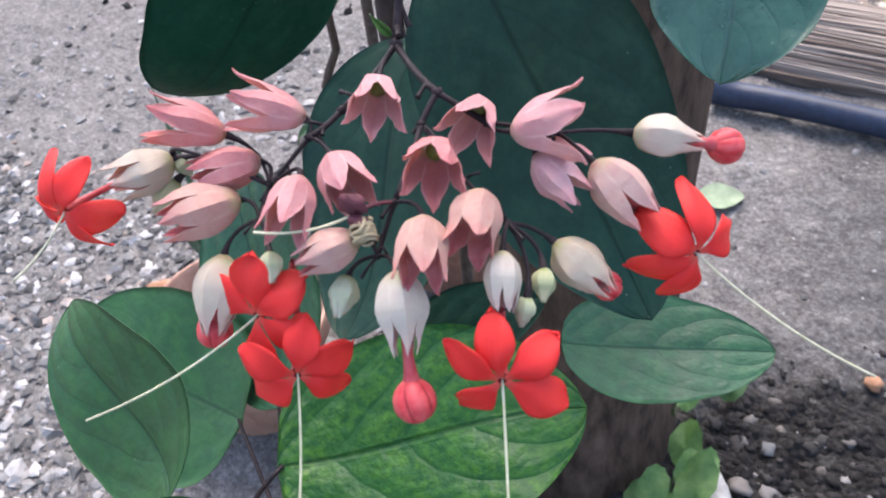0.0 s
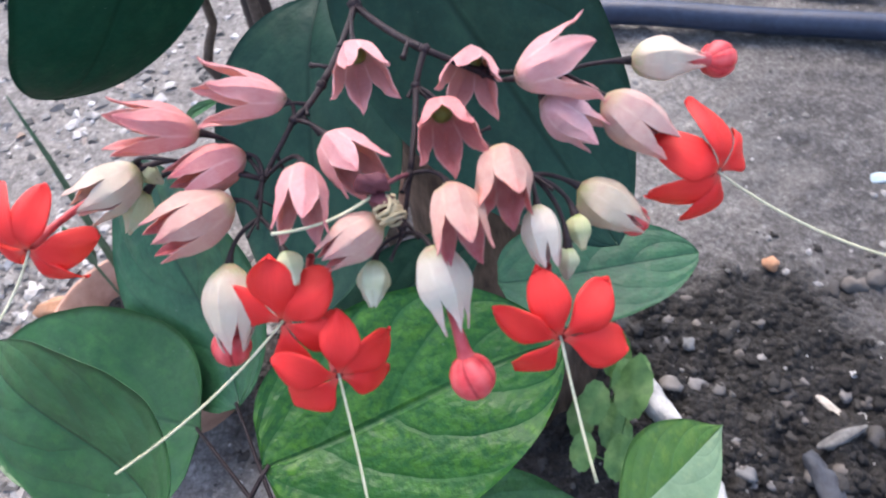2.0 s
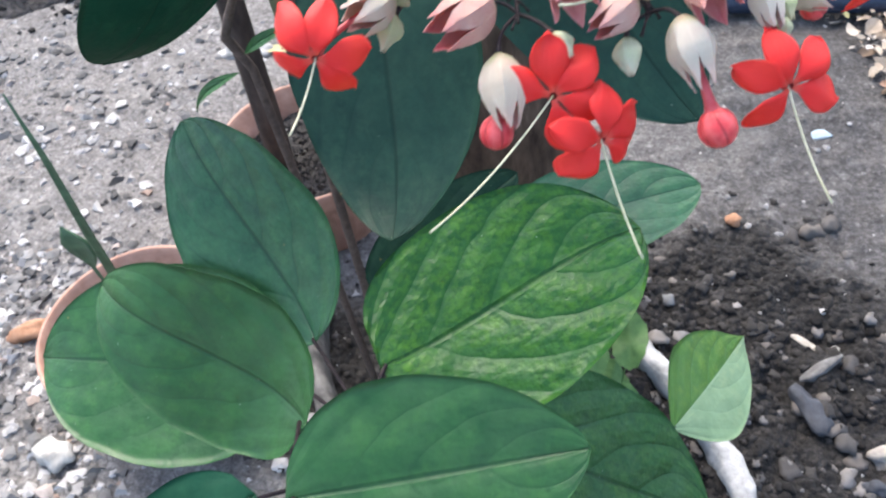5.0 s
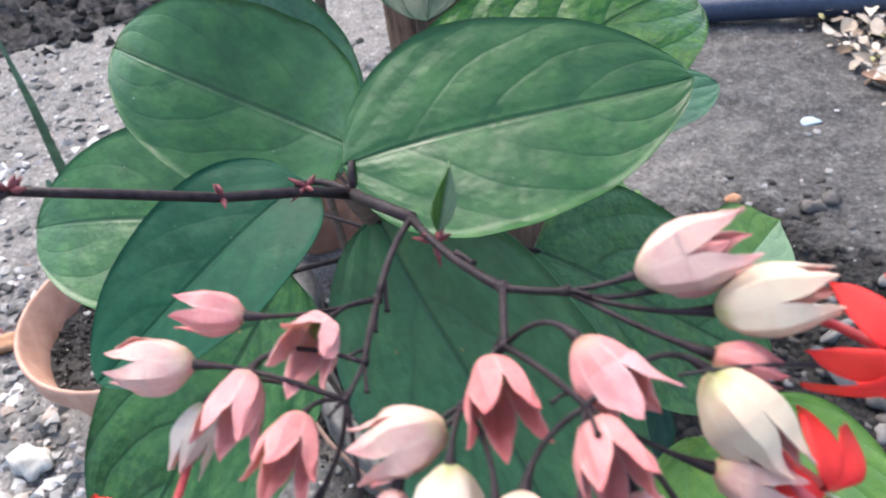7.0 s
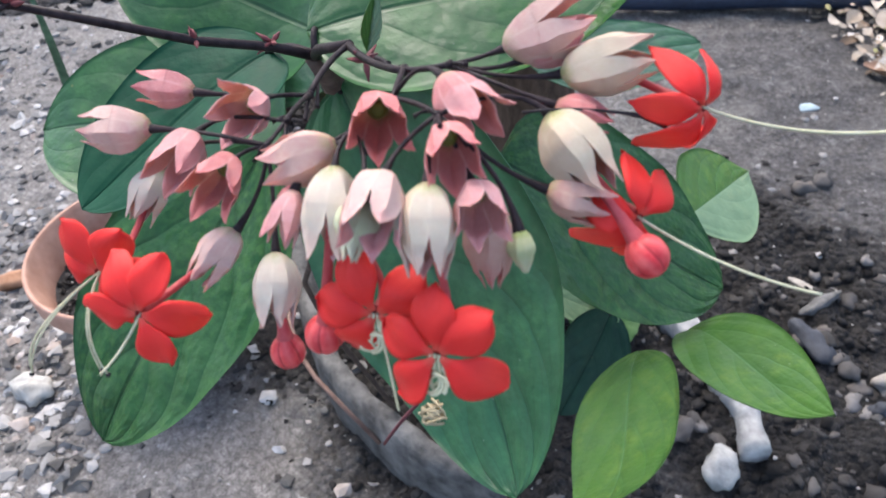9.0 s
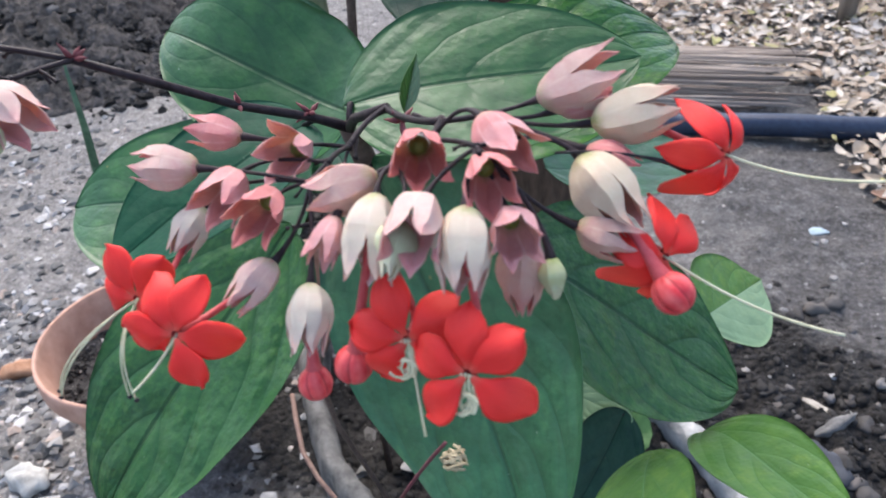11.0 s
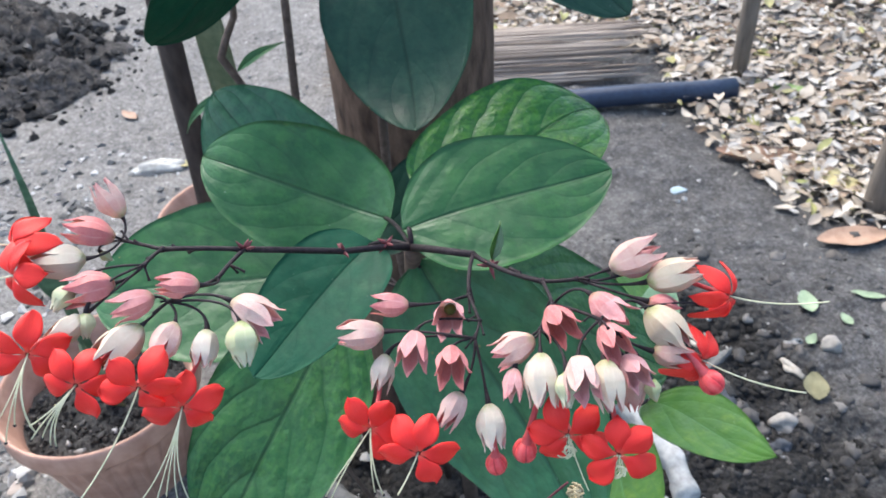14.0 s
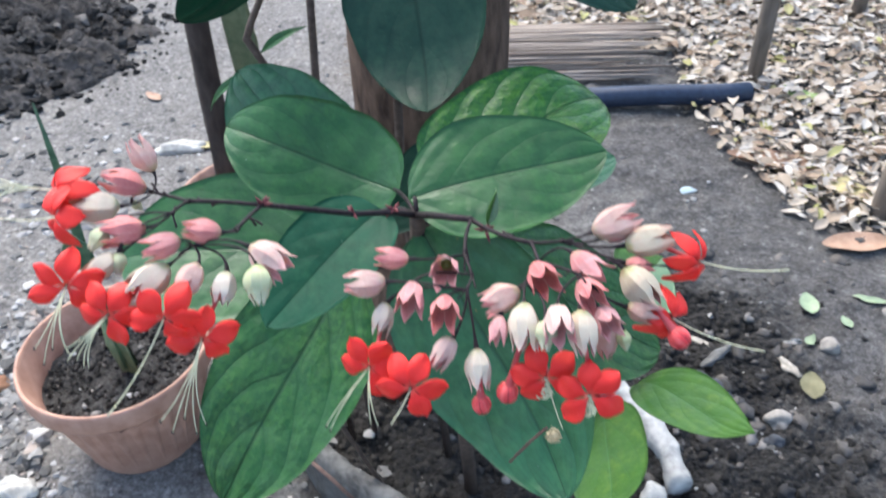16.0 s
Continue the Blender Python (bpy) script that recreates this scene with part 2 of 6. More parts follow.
def plain_material(name, a, b, rough=0.6, scale=80, bump=0.3, distance=0.001, spec=0.4, metal=0.0, stretch=(1, 1, 1)):
    k = Mat(name, rough, metal, spec)
    p = k.node("ShaderNodeMapping", Vector=k.obj(), Scale=stretch).outputs[0]
    f, g = k.noise(p, scale, 5, 0.6), k.noise(p, scale / 7, 3)
    c = k.mix(k.fit(f, 0.3, 0.7), a, b)
    c = k.mix(k.fit(g, 0.45, 0.7, 0, 0.45), c, tuple(0.55 * q for q in a))
    return k.colour(c).bump(f, bump, distance).rough(k.fit(f, 0.2, 0.8, rough - 0.08, min(1, rough + 0.1))).m


def island_material(name, *stops, rough=0.8, scale=60.0):
    k = Mat(name, rough, spec=0.25)
    p = k.obj()
    f = k.noise(p, scale, 4)
    c = k.ramp(k.island(), *stops)
    c = k.mix(k.fit(f, 0.35, 0.7, 0, 0.55), c, k.mix(1.0, c, (0.45, 0.42, 0.38), "MULTIPLY"))
    return k.colour(c).bump(f, 0.4, 0.002).m


SOIL = soil_material()
POT_SOIL = plain_material("pot_soil", (0.022, 0.021, 0.021), (0.090, 0.086, 0.084), 0.95, 150, 0.9, 0.008, 0.15)
GREEN_LEAF = leaf_material("green_leaf", (0.009, 0.056, 0.016), (0.025, 0.110, 0.029), (0.005, 0.036, 0.012), 0.36, spec=0.34, dust=0.20, veined=0.30)
# darker copy of the leaf green, with shade put into the colour
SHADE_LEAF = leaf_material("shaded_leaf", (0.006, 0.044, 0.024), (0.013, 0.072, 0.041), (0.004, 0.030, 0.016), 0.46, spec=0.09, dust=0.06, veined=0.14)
GLOSSY_LEAF = leaf_material("glossy_leaf", (0.014, 0.075, 0.042), (0.040, 0.135, 0.085), (0.020, 0.070, 0.045), 0.27, spec=0.75, dust=0.10)
MOTTLED_LEAF = leaf_material("mottled_leaf", (0.008, 0.058, 0.015), (0.021, 0.100, 0.022), (0.005, 0.036, 0.010), 0.34, 0.70, (0.072, 0.190, 0.018), spec=0.20, dust=0.06, veined=0.30)
PUCKERED_LEAF = leaf_material("puckered_leaf", (0.008, 0.054, 0.014), (0.021, 0.098, 0.026), (0.004, 0.030, 0.009), 0.40, 0.66, (0.068, 0.165, 0.036))
# shade under the upper foliage is painted in as a very dark green
DEEP_SHADE_LEAF = leaf_material("deep_shade_leaf", (0.006, 0.028, 0.019), (0.014, 0.052, 0.034), (0.003, 0.017, 0.011), 0.44, dust=0.10, spec=0.18, veined=0.30)
BLUE_LEAF = leaf_material("bluish_leaf", (0.011, 0.066, 0.028), (0.034, 0.138, 0.058), (0.006, 0.040, 0.019), 0.38, 0.15, (0.05, 0.15, 0.06), spec=0.34)
YOUNG_LEAF = leaf_material("young_leaf", (0.040, 0.122, 0.021), (0.085, 0.195, 0.036), (0.085, 0.20, 0.068), 0.45)
LEAF_BACK = leaf_material("leaf_underside", (0.15, 0.25, 0.13), (0.22, 0.33, 0.19), (0.28, 0.38, 0.25), 0.6, under=True)
WHITE_SEPAL = sepal_material("white_sepal", (0.24, 0.28, 0.06), (0.60, 0.485, 0.365), (0.60, 0.365, 0.30), (0.70, 0.59, 0.48), (0.71, 0.59, 0.47))
PALE_SEPAL = sepal_material("pale_pink_sepal", (0.38, 0.34, 0.15), (0.58, 0.335, 0.285), (0.54, 0.205, 0.205), (0.68, 0.50, 0.41), (0.70, 0.48, 0.39))
PINK_SEPAL = sepal_material("pink_sepal", (0.44, 0.27, 0.18), (0.59, 0.225, 0.22), (0.50, 0.125, 0.145), (0.72, 0.38, 0.35), (0.78, 0.46, 0.42))
INNER_SEPAL = sepal_material("inner_sepal", (0.17, 0.13, 0.035), (0.53, 0.175, 0.165), (0.58, 0.175, 0.175), (0.70, 0.34, 0.31), (0.76, 0.46, 0.42))
GREEN_SEPAL = sepal_material("green_sepal", (0.20, 0.27, 0.05), (0.49, 0.49, 0.28), (0.60, 0.53, 0.38), (0.55, 0.57, 0.33), (0.60, 0.58, 0.36))
OVARY = plain_material("green_ovary", (0.085, 0.10, 0.014), (0.20, 0.21, 0.04), 0.35, 400)
PETAL = petal_material()
BUD = bud_material()
TUBE = plain_material("red_tube", (0.48, 0.05, 0.06), (0.62, 0.12, 0.12), 0.5, 300)
FILAMENT = plain_material("pale_filament", (0.56, 0.55, 0.33), (0.74, 0.72, 0.52), 0.5, 300)
ANTHER = plain_material("dark_anther", (0.012, 0.010, 0.014), (0.03, 0.022, 0.025), 0.7, 500)
STALK = plain_material("dark_purple_stalk", (0.012, 0.008, 0.010), (0.046, 0.033, 0.036), 0.5, 260, 0.6, spec=0.18)
STEM_BARK = plain_material("brown_stem", (0.060, 0.040, 0.032), (0.150, 0.110, 0.090), 0.8, 140, 0.6, 0.002)
TREE_BARK = plain_material("tree_bark", (0.036, 0.022, 0.016), (0.165, 0.110, 0.080), 0.85, 55, 0.9, 0.006, 0.25, stretch=(1, 1, 0.35))
DARK_BARK = plain_material("dark_bark", (0.030, 0.024, 0.021), (0.085, 0.066, 0.058), 0.85, 60, 0.8, 0.005, 0.25, stretch=(1, 1, 0.35))
TERRACOTTA = plain_material("terracotta_plastic", (0.36, 0.185, 0.130), (0.53, 0.320, 0.240), 0.55, 40, 0.25, 0.001, 0.4)
PALE_EDGE = plain_material("pale_worn_edging", (0.25, 0.245, 0.235), (0.56, 0.55, 0.53), 0.85, 45, 0.9, 0.006)
CEMENT = plain_material("worn_grey_pot", (0.040, 0.039, 0.038), (0.20, 0.193, 0.183), 0.85, 38, 0.9, 0.006)
PIPE = plain_material("dark_blue_pipe", (0.013, 0.023, 0.050), (0.028, 0.044, 0.082), 0.45, 90, 0.15)
GREY_WOOD = plain_material("weathered_wood", (0.12, 0.098, 0.082), (0.35, 0.30, 0.255), 0.85, 90, 0.9, 0.005, 0.2, stretch=(0.06, 1, 1))
def strip_material():
    k = Mat("weathered_fibre", 0.85, spec=0.2)
    p = k.node("ShaderNodeMapping", Vector=k.obj(), Scale=(0.06, 1, 1)).outputs[0]
    f = k.noise(p, 160, 4, 0.65)
    c = k.ramp(k.math("ADD", k.math("MULTIPLY", k.random(), 0.6), k.math("MULTIPLY", f, 0.4)), (0.1, (0.065, 0.048, 0.040)), (0.45, (0.20, 0.160, 0.132)), (0.9, (0.40, 0.345, 0.295)))
    return k.colour(c).bump(f, 0.6, 0.002).m


GREY_STRIP = strip_material()
POST_WOOD = plain_material("post_wood", (0.11, 0.09, 0.075), (0.225, 0.19, 0.16), 0.85, 60, 0.6, 0.003, 0.2, stretch=(1, 1, 0.15))
SNAKE = plain_material("banded_green_blade", (0.020, 0.065, 0.030), (0.075, 0.150, 0.080), 0.5, 45, 0.3, stretch=(1, 1, 3))
MOSSY = plain_material("mottled_grey_green_blade", (0.10, 0.15, 0.075), (0.235, 0.27, 0.16), 0.6, 45, 0.3)
WHITE_STONE = plain_material("white_stone", (0.24, 0.235, 0.22), (0.54, 0.53, 0.50), 0.85, 40, 0.8, 0.006)
GRAVEL = island_material("gravel", (0.0, (0.06, 0.059, 0.058)), (0.35, (0.165, 0.162, 0.158)), (0.68, (0.29, 0.283, 0.276)), (0.94, (0.54, 0.53, 0.52)), (1.0, (0.28, 0.20, 0.155)))
DAMP_STONES = island_material("damp_stones", (0.0, (0.035, 0.034, 0.036)), (0.4, (0.085, 0.080, 0.078)), (0.75, (0.14, 0.125, 0.115)), (0.93, (0.24, 0.232, 0.228)), (1.0, (0.12, 0.14, 0.16)))
DUG = plain_material("dug_earth", (0.034, 0.031, 0.029), (0.14, 0.128, 0.122), 0.97, 45, 1.0, 0.03, 0.15)
CLODS = island_material("dark_clods", (0.0, (0.012, 0.0112, 0.011)), (0.5, (0.028, 0.0265, 0.026)), (0.93, (0.060, 0.057, 0.055)), (1.0, (0.17, 0.16, 0.155)), rough=0.95, scale=150.0)
LITTER = island_material("dry_leaves", (0.0, (0.21, 0.145, 0.10)), (0.2, (0.37, 0.295, 0.225)), (0.45, (0.48, 0.42, 0.35)), (0.75, (0.59, 0.55, 0.50)), (0.93, (0.28, 0.22, 0.17)), (1.0, (0.40, 0.40, 0.16)), scale=30)
DEAD = plain_material("withered_flower", (0.10, 0.02, 0.03), (0.16, 0.05, 0.06), 0.7, 300)
STONE = plain_material("grey_stone", (0.17, 0.155, 0.14), (0.36, 0.33, 0.30), 0.85, 60, 0.6, 0.004)
DARK_STONE = plain_material("blue_grey_stone", (0.022, 0.024, 0.030), (0.065, 0.071, 0.086), 0.75, 50, 0.5, 0.003)
ORANGE_STONE = plain_material("orange_stone", (0.26, 0.12, 0.06), (0.42, 0.24, 0.15), 0.8, 70, 0.4, 0.002)
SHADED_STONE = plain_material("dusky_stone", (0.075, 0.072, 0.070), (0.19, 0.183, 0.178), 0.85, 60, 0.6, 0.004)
STRAW = plain_material("pale_splinter", (0.28, 0.25, 0.21), (0.46, 0.42, 0.37), 0.8, 120, 0.4, 0.001)
YELLOW_DRY = plain_material("pale_yellow_dry_leaf", (0.40, 0.34, 0.16), (0.60, 0.53, 0.30), 0.7, 60, 0.5, 0.002)
PALE_GREEN = plain_material("grey_green_fallen_leaf", (0.20, 0.27, 0.17), (0.33, 0.40, 0.26), 0.7, 60)
FRESH_GREEN = plain_material("fresh_green_fallen_leaf", (0.16, 0.27, 0.08), (0.30, 0.40, 0.14), 0.6, 60)
WEED_GREEN = plain_material("weed_green", (0.042, 0.115, 0.026), (0.105, 0.205, 0.060), 0.6, 90, 0.4, 0.001)
BROWN_LEAF = plain_material("brown_dry_leaf", (0.30, 0.18, 0.12), (0.44, 0.29, 0.21), 0.7, 60)


# ---- building helpers ----
def mesh_of(name, verts, faces, uvs=None):
    me = bpy.data.meshes.new(name)
    me.from_pydata([tuple(v) for v in verts], [], faces)
    me.polygons.foreach_set("use_smooth", [True] * len(me.polygons))
    if uvs is not None:
        layer = me.uv_layers.new(name="UVMap")
        for loop in me.loops:
            layer.data[loop.index].uv = uvs[loop.vertex_index]
    me.update()
    return me


def part(name, me, material, parent, label=""):
    """One mesh object under a thing or a part."""
    ob = new(name, me)
    for m in material if isinstance(material, (list, tuple)) else [material]:
        if me.materials.find(m.name) < 0:
            me.materials.append(m)
    ob.parent = parent
    return tagged(ob, label)


def thing(name, me, material, label, category, group="", kind=""):
    ob = new(name, me)
    if me is not None and material is not None:
        me.materials.append(material)
    return tagged(ob, label, category, group, kind)


def frame_of(axis, hint=(0, 0, 1)):
    """Two unit vectors across an axis."""
    axis = Vector(axis).normalized()
    side = axis.cross(Vector(hint))
    if side.length < 1e-3:
        side = axis.cross(Vector((1, 0, 0)))
    side.normalize()
    return axis, side, side.cross(axis).normalized()


def tube(points, radii, sides=8, cap=True):
    """Verts and faces of a round tube through points."""
    pts = [Vector(p) for p in points]
    n = len(pts)
    if not isinstance(radii, (list, tuple)):
        radii = [radii] * n
    verts, faces = [], []
    side = None
    for i, p in enumerate(pts):
        d = (pts[min(i + 1, n - 1)] - pts[max(i - 1, 0)]).normalized()
        if side is None:
            side = frame_of(d)[1]
        side = (side - d * side.dot(d)).normalized()
        up = d.cross(side)
        for j in range(sides):
            a = 2 * math.pi * j / sides
            verts.append(p + (side * math.cos(a) + up * math.sin(a)) * radii[i])
    for i in range(n - 1):
        for j in range(sides):
            k = (j + 1) % sides
            faces.append((i * sides + j, i * sides + k, (i + 1) * sides + k, (i + 1) * sides + j))
    if cap:
        faces.append(tuple(range(sides))[::-1])
        faces.append(tuple((n - 1) * sides + j for j in range(sides)))
    return verts, faces


def joined(pieces):
    verts, faces = [], []
    for v, f in pieces:
        o = len(verts)
        verts += v
        faces += [tuple(i + o for i in q) for q in f]
    return verts, faces


def bow(a, b, sag, n=8):
    """Points from a to b with a bow of sag (a vector) in the middle."""
    a, b, s = Vector(a), Vector(b), Vector(sag)
    return [a.lerp(b, i / n) + s * (4 * (i / n) * (1 - i / n)) for i in range(n + 1)]


def lathe(profile, sides=48, wave=None):
    """A turned shape from (radius, height) pairs, open at both ends."""
    verts, faces = [], []
    n = len(profile)
    for j in range(sides):
        a = 2 * math.pi * j / sides
        for i, (r, z) in enumerate(profile):
            q = r * (1 + (wave(a, z) if wave else 0))
            verts.append((q * math.cos(a), q * math.sin(a), z))
    for j in range(sides):
        k = (j + 1) % sides
        for i in range(n - 1):
            faces.append((j * n + i, k * n + i, k * n + i + 1, j * n + i + 1))
    return verts, faces


def blob(r, seed, squash=(1, 1, 1), bumps=0.25, level=1):
    bm = bmesh.new()
    bmesh.ops.create_icosphere(bm, subdivisions=level, radius=1)
    off = Vector((seed * 1.7, seed * 0.9, seed * 2.3))
    verts = []
    for v in bm.verts:
        k = 1 + bumps * noise.noise(v.co * 1.3 + off) * 1.6
        verts.append(Vector((v.co.x * squash[0], v.co.y * squash[1], v.co.z * squash[2])) * r * k)
    faces = [tuple(v.index for v in f.verts) for f in bm.faces]
    bm.free()
    return verts, faces


# ---- ground ----
def height(x, y):
    """Height of the uneven earth."""
    near = 1 / (1 + 0.02 * (x * x + y * y))
    h = 0.014 * noise.noise(Vector((x * 3, y * 3, 0))) + 0.008 * noise.noise(Vector((x * 11, y * 11, 3)))
    lumps = max(0.0, noise.noise(Vector((x * 26, y * 26, 7)))) * 0.012
    bed = max(0.0, 1 - min(math.hypot(x + 0.17, y - 0.47), math.hypot(x - 0.13, y - 0.60), math.hypot(x - 0.26, y - 0.38)) / 0.36)
    dug = min(1.0, 2.5 * bed) * (0.020 * noise.noise(Vector((x * 17, y * 17, 11))) + 0.014 * noise.noise(Vector((x * 38, y * 38, 13))))
    return (h + lumps) * near + dug


def ground():
    n, k = 440, 4.6
    xs = [-0.1 + 0.42 * math.sinh(k * (2 * i / n - 1)) for i in range(n + 1)]
    ys = [0.95 + 0.42 * math.sinh(k * (2 * i / n - 1)) for i in range(n + 1)]
    verts = [(x, y, height(x, y)) for y in ys for x in xs]
    faces = [(j * (n + 1) + i, j * (n + 1) + i + 1, (j + 1) * (n + 1) + i + 1, (j + 1) * (n + 1) + i) for j in range(n) for i in range(n)]
    thing("ground", mesh_of("ground", verts, faces), SOIL, "dry grey-brown garden earth with a dark damp patch", "ground", kind="structure")


ground()

# ---- tree trunk ----
TRUNK = Vector((-0.224, 0.655, 0))
pts, rad = [], []
for i in range(22):
    z = -0.05 + i * 0.11
    pts.append(TRUNK + Vector((0.012 * math.sin(z * 2.1), 0.02 * z, z)))
    rad.append(0.115 + 0.03 * math.exp(-z * 9) - 0.008 * z)
v, f = tube(pts, rad, 28)
v = [p + Vector((p.x - TRUNK.x, p.y - TRUNK.y, 0)) * (0.10 * noise.noise(Vector((p.x * 9, p.y * 9, p.z * 3)))) for p in v]
tree = thing("tree", None, None, "tree with a smooth brown trunk standing in the earth", "tree")
part("trunk", mesh_of("trunk", v, f), TREE_BARK, tree)


# ---- pots ----
def flowerpot(centre, rim_r, base_r, h, material, label, ribs=True, soil_drop=0.05):
    """A pot with a rolled rim, ribs round the body and earth inside."""
    ob = tagged(new("flowerpot"), label, "flowerpot", "garden pots")
    ob.location = centre
    t = 0.006
    outer = [(base_r * 0.97, 0.0), (base_r, 0.004)]
    outer += [(base_r + (rim_r * 0.93 - base_r) * s, 0.004 + (h * 0.80 - 0.004) * s) for s in (0.08, 0.2, 0.35, 0.5, 0.65, 0.8, 0.92, 1.0)]
    rim = [(rim_r * 0.985, h * 0.805), (rim_r, h * 0.83), (rim_r * 1.0, h * 0.965), (rim_r * 0.993, h * 0.99), (rim_r * 0.978, h), (rim_r * 0.955, h * 0.99), (rim_r * 0.945, h * 0.95)]
    inner = [(rim_r * 0.90 - (rim_r * 0.90 - base_r) * s, h * 0.90 * (1 - s) + t) for s in (0.05, 0.3, 0.6, 1.0)]

    def wave(a, z):
        if not ribs or z > h * 0.78:
            return 0
        return -0.065 * (0.5 + 0.5 * math.cos(a * 30)) ** 0.6 * min(1, z / (h * 0.1))

    v, f = lathe(outer, 150 if ribs else 72, wave)
    body = part("pot_body", mesh_of("pot_body", v, f), material, ob)
    v, f = lathe([outer[-1]] + rim + inner, 72)
    part("pot_rim", mesh_of("pot_rim", v, f), material, ob)
    zs = h - soil_drop
    rs = base_r + (rim_r * 0.90 - base_r) * (zs / (h * 0.9)) + 0.001
    verts, faces = [(0, 0, zs)], []
    rings, n = 14, 48
    for i in range(1, rings + 1):
        for j in range(n):
            a, r = 2 * math.pi * j / n, rs * i / rings
            x, y = r * math.cos(a), r * math.sin(a)
            verts.append((x, y, zs + 0.009 * noise.noise(Vector((x * 60, y * 60, centre[0] * 9))) + 0.006 * noise.noise(Vector((x * 140, y * 140, 5)))))
    for j in range(n):
        faces.append((0, 1 + j, 1 + (j + 1) % n))
        for i in range(rings - 1):
            faces.append((1 + i * n + j, 1 + (i + 1) * n + j, 1 + (i + 1) * n + (j + 1) % n, 1 + i * n + (j + 1) % n))
    r = random.Random(int(rim_r * 1e4) + len(label))
    part("potting_soil", mesh_of("potting_soil", verts, faces), POT_SOIL, ob, "dark crumbly potting soil")
    protos = [blob(1.0, 5 + k, (1, 0.9, 0.75), 0.6, 1) for k in range(6)]
    for name, count, big, mat, lab in (("soil_crumb", 900, 0.0034, CLODS, "dark soil crumbs"), ("perlite_grain", 30, 0.006, GRAVEL, "small pale grains in the soil")):
        cv, cf = [], []
        for _ in range(count):
            a, q = r.uniform(0, 6.28), rs * 0.95 * math.sqrt(r.random())
            g = 0.002 + big * r.random() ** 2.6
            pv, pf = protos[r.randrange(6)]
            o = len(cv)
            turned = Matrix.Rotation(r.uniform(0, 6.28), 3, "Z")
            c0 = Vector((q * math.cos(a), q * math.sin(a), zs + 0.002))
            cv += [turned @ p * g + c0 for p in pv]
            cf += [tuple(i + o for i in t) for t in pf]
        crumbs = part(name, mesh_of(name, cv, cf), mat, ob, lab)
        tagged(crumbs, lab, kind="stuff")
    return ob


flowerpot((-0.71, 0.480, 0), 0.145, 0.098, 0.20, TERRACOTTA, "ribbed terracotta-coloured plastic pot on the earth", soil_drop=0.06)
flowerpot((-0.57, 0.87, 0), 0.152, 0.098, 0.20, TERRACOTTA, "terracotta-coloured plastic pot behind the shrub", soil_drop=0.05)


# ---- timber, pipe, stakes ----
def timber():
    """A split, frayed old log: a dark core under many long fibrous strips."""
    ob = tagged(new("old_timber"), "weathered grey-brown split log, frayed into long fibres", "timber")
    r = random.Random(19)

    def profile(a):
        return 1.630 + 0.200 * a, 0.100 * math.sin(math.pi * (0.02 + 0.66 * a)) ** 0.75

    n, verts, faces = 40, [], []
    ring = [profile(q / 10) for q in range(11)]
    ring = [(ring[0][0], -0.01)] + [(y, z - 0.008) for y, z in ring] + [(ring[-1][0], -0.01)]
    for i in range(n + 1):
        x = -0.48 + 0.72 * i / n
        for y, z in ring:
            verts.append((x + 0.02 * noise.noise(Vector((y * 40, z * 40, i // n))), y + 0.004 * noise.noise(Vector((x * 5, z * 30, 1))), z + 0.005 * noise.noise(Vector((x * 5, y * 30, 4)))))
    m = len(ring)
    for i in range(n):
        for j in range(m):
            k = (j + 1) % m
            faces.append((i * m + j, (i + 1) * m + j, (i + 1) * m + k, i * m + k))
    faces += [tuple(range(m)), tuple(n * m + j for j in range(m))[::-1]]
    part("log", mesh_of("log", verts, faces), GREY_WOOD, ob)
    for q in range(64):
        a = (q + r.uniform(0, 1)) / 64
        y0, z0 = profile(a)
        w, h = r.uniform(0.003, 0.007), r.uniform(0.002, 0.005)
        x0 = -0.52 + r.uniform(0, 0.5) ** 2
        x1 = 0.33 + r.uniform(-0.13, 0.08)
        slope = r.uniform(-0.018, 0.018)
        verts, faces = [], []
        for i in range(17):
            t = i / 16
            x = x0 + (x1 - x0) * t
            yy = y0 + slope * (t - 0.5) + 0.005 * noise.noise(Vector((x * 4, q * 1.7, 0)))
            zz = z0 + 0.004 * noise.noise(Vector((x * 4, q * 1.7, 6)))
            k = 0.25 + 0.75 * min(1, 6 * t, 6 * (1 - t))
            for b, e in ((-1, -1), (-0.7, 1), (0.7, 1), (1, -1)):
                verts.append((x, yy + b * w * k, zz + e * h * k))
        for i in range(16):
            for j in range(4):
                k = (j + 1) % 4
                faces.append((i * 4 + j, (i + 1) * 4 + j, (i + 1) * 4 + k, i * 4 + k))
        faces += [(0, 1, 2, 3), (67, 66, 65, 64)]
        me = mesh_of("wood_strip", verts, faces)
        me.polygons.foreach_set("use_smooth", [False] * len(me.polygons))
        part("wood_strip", me, GREY_STRIP, ob)


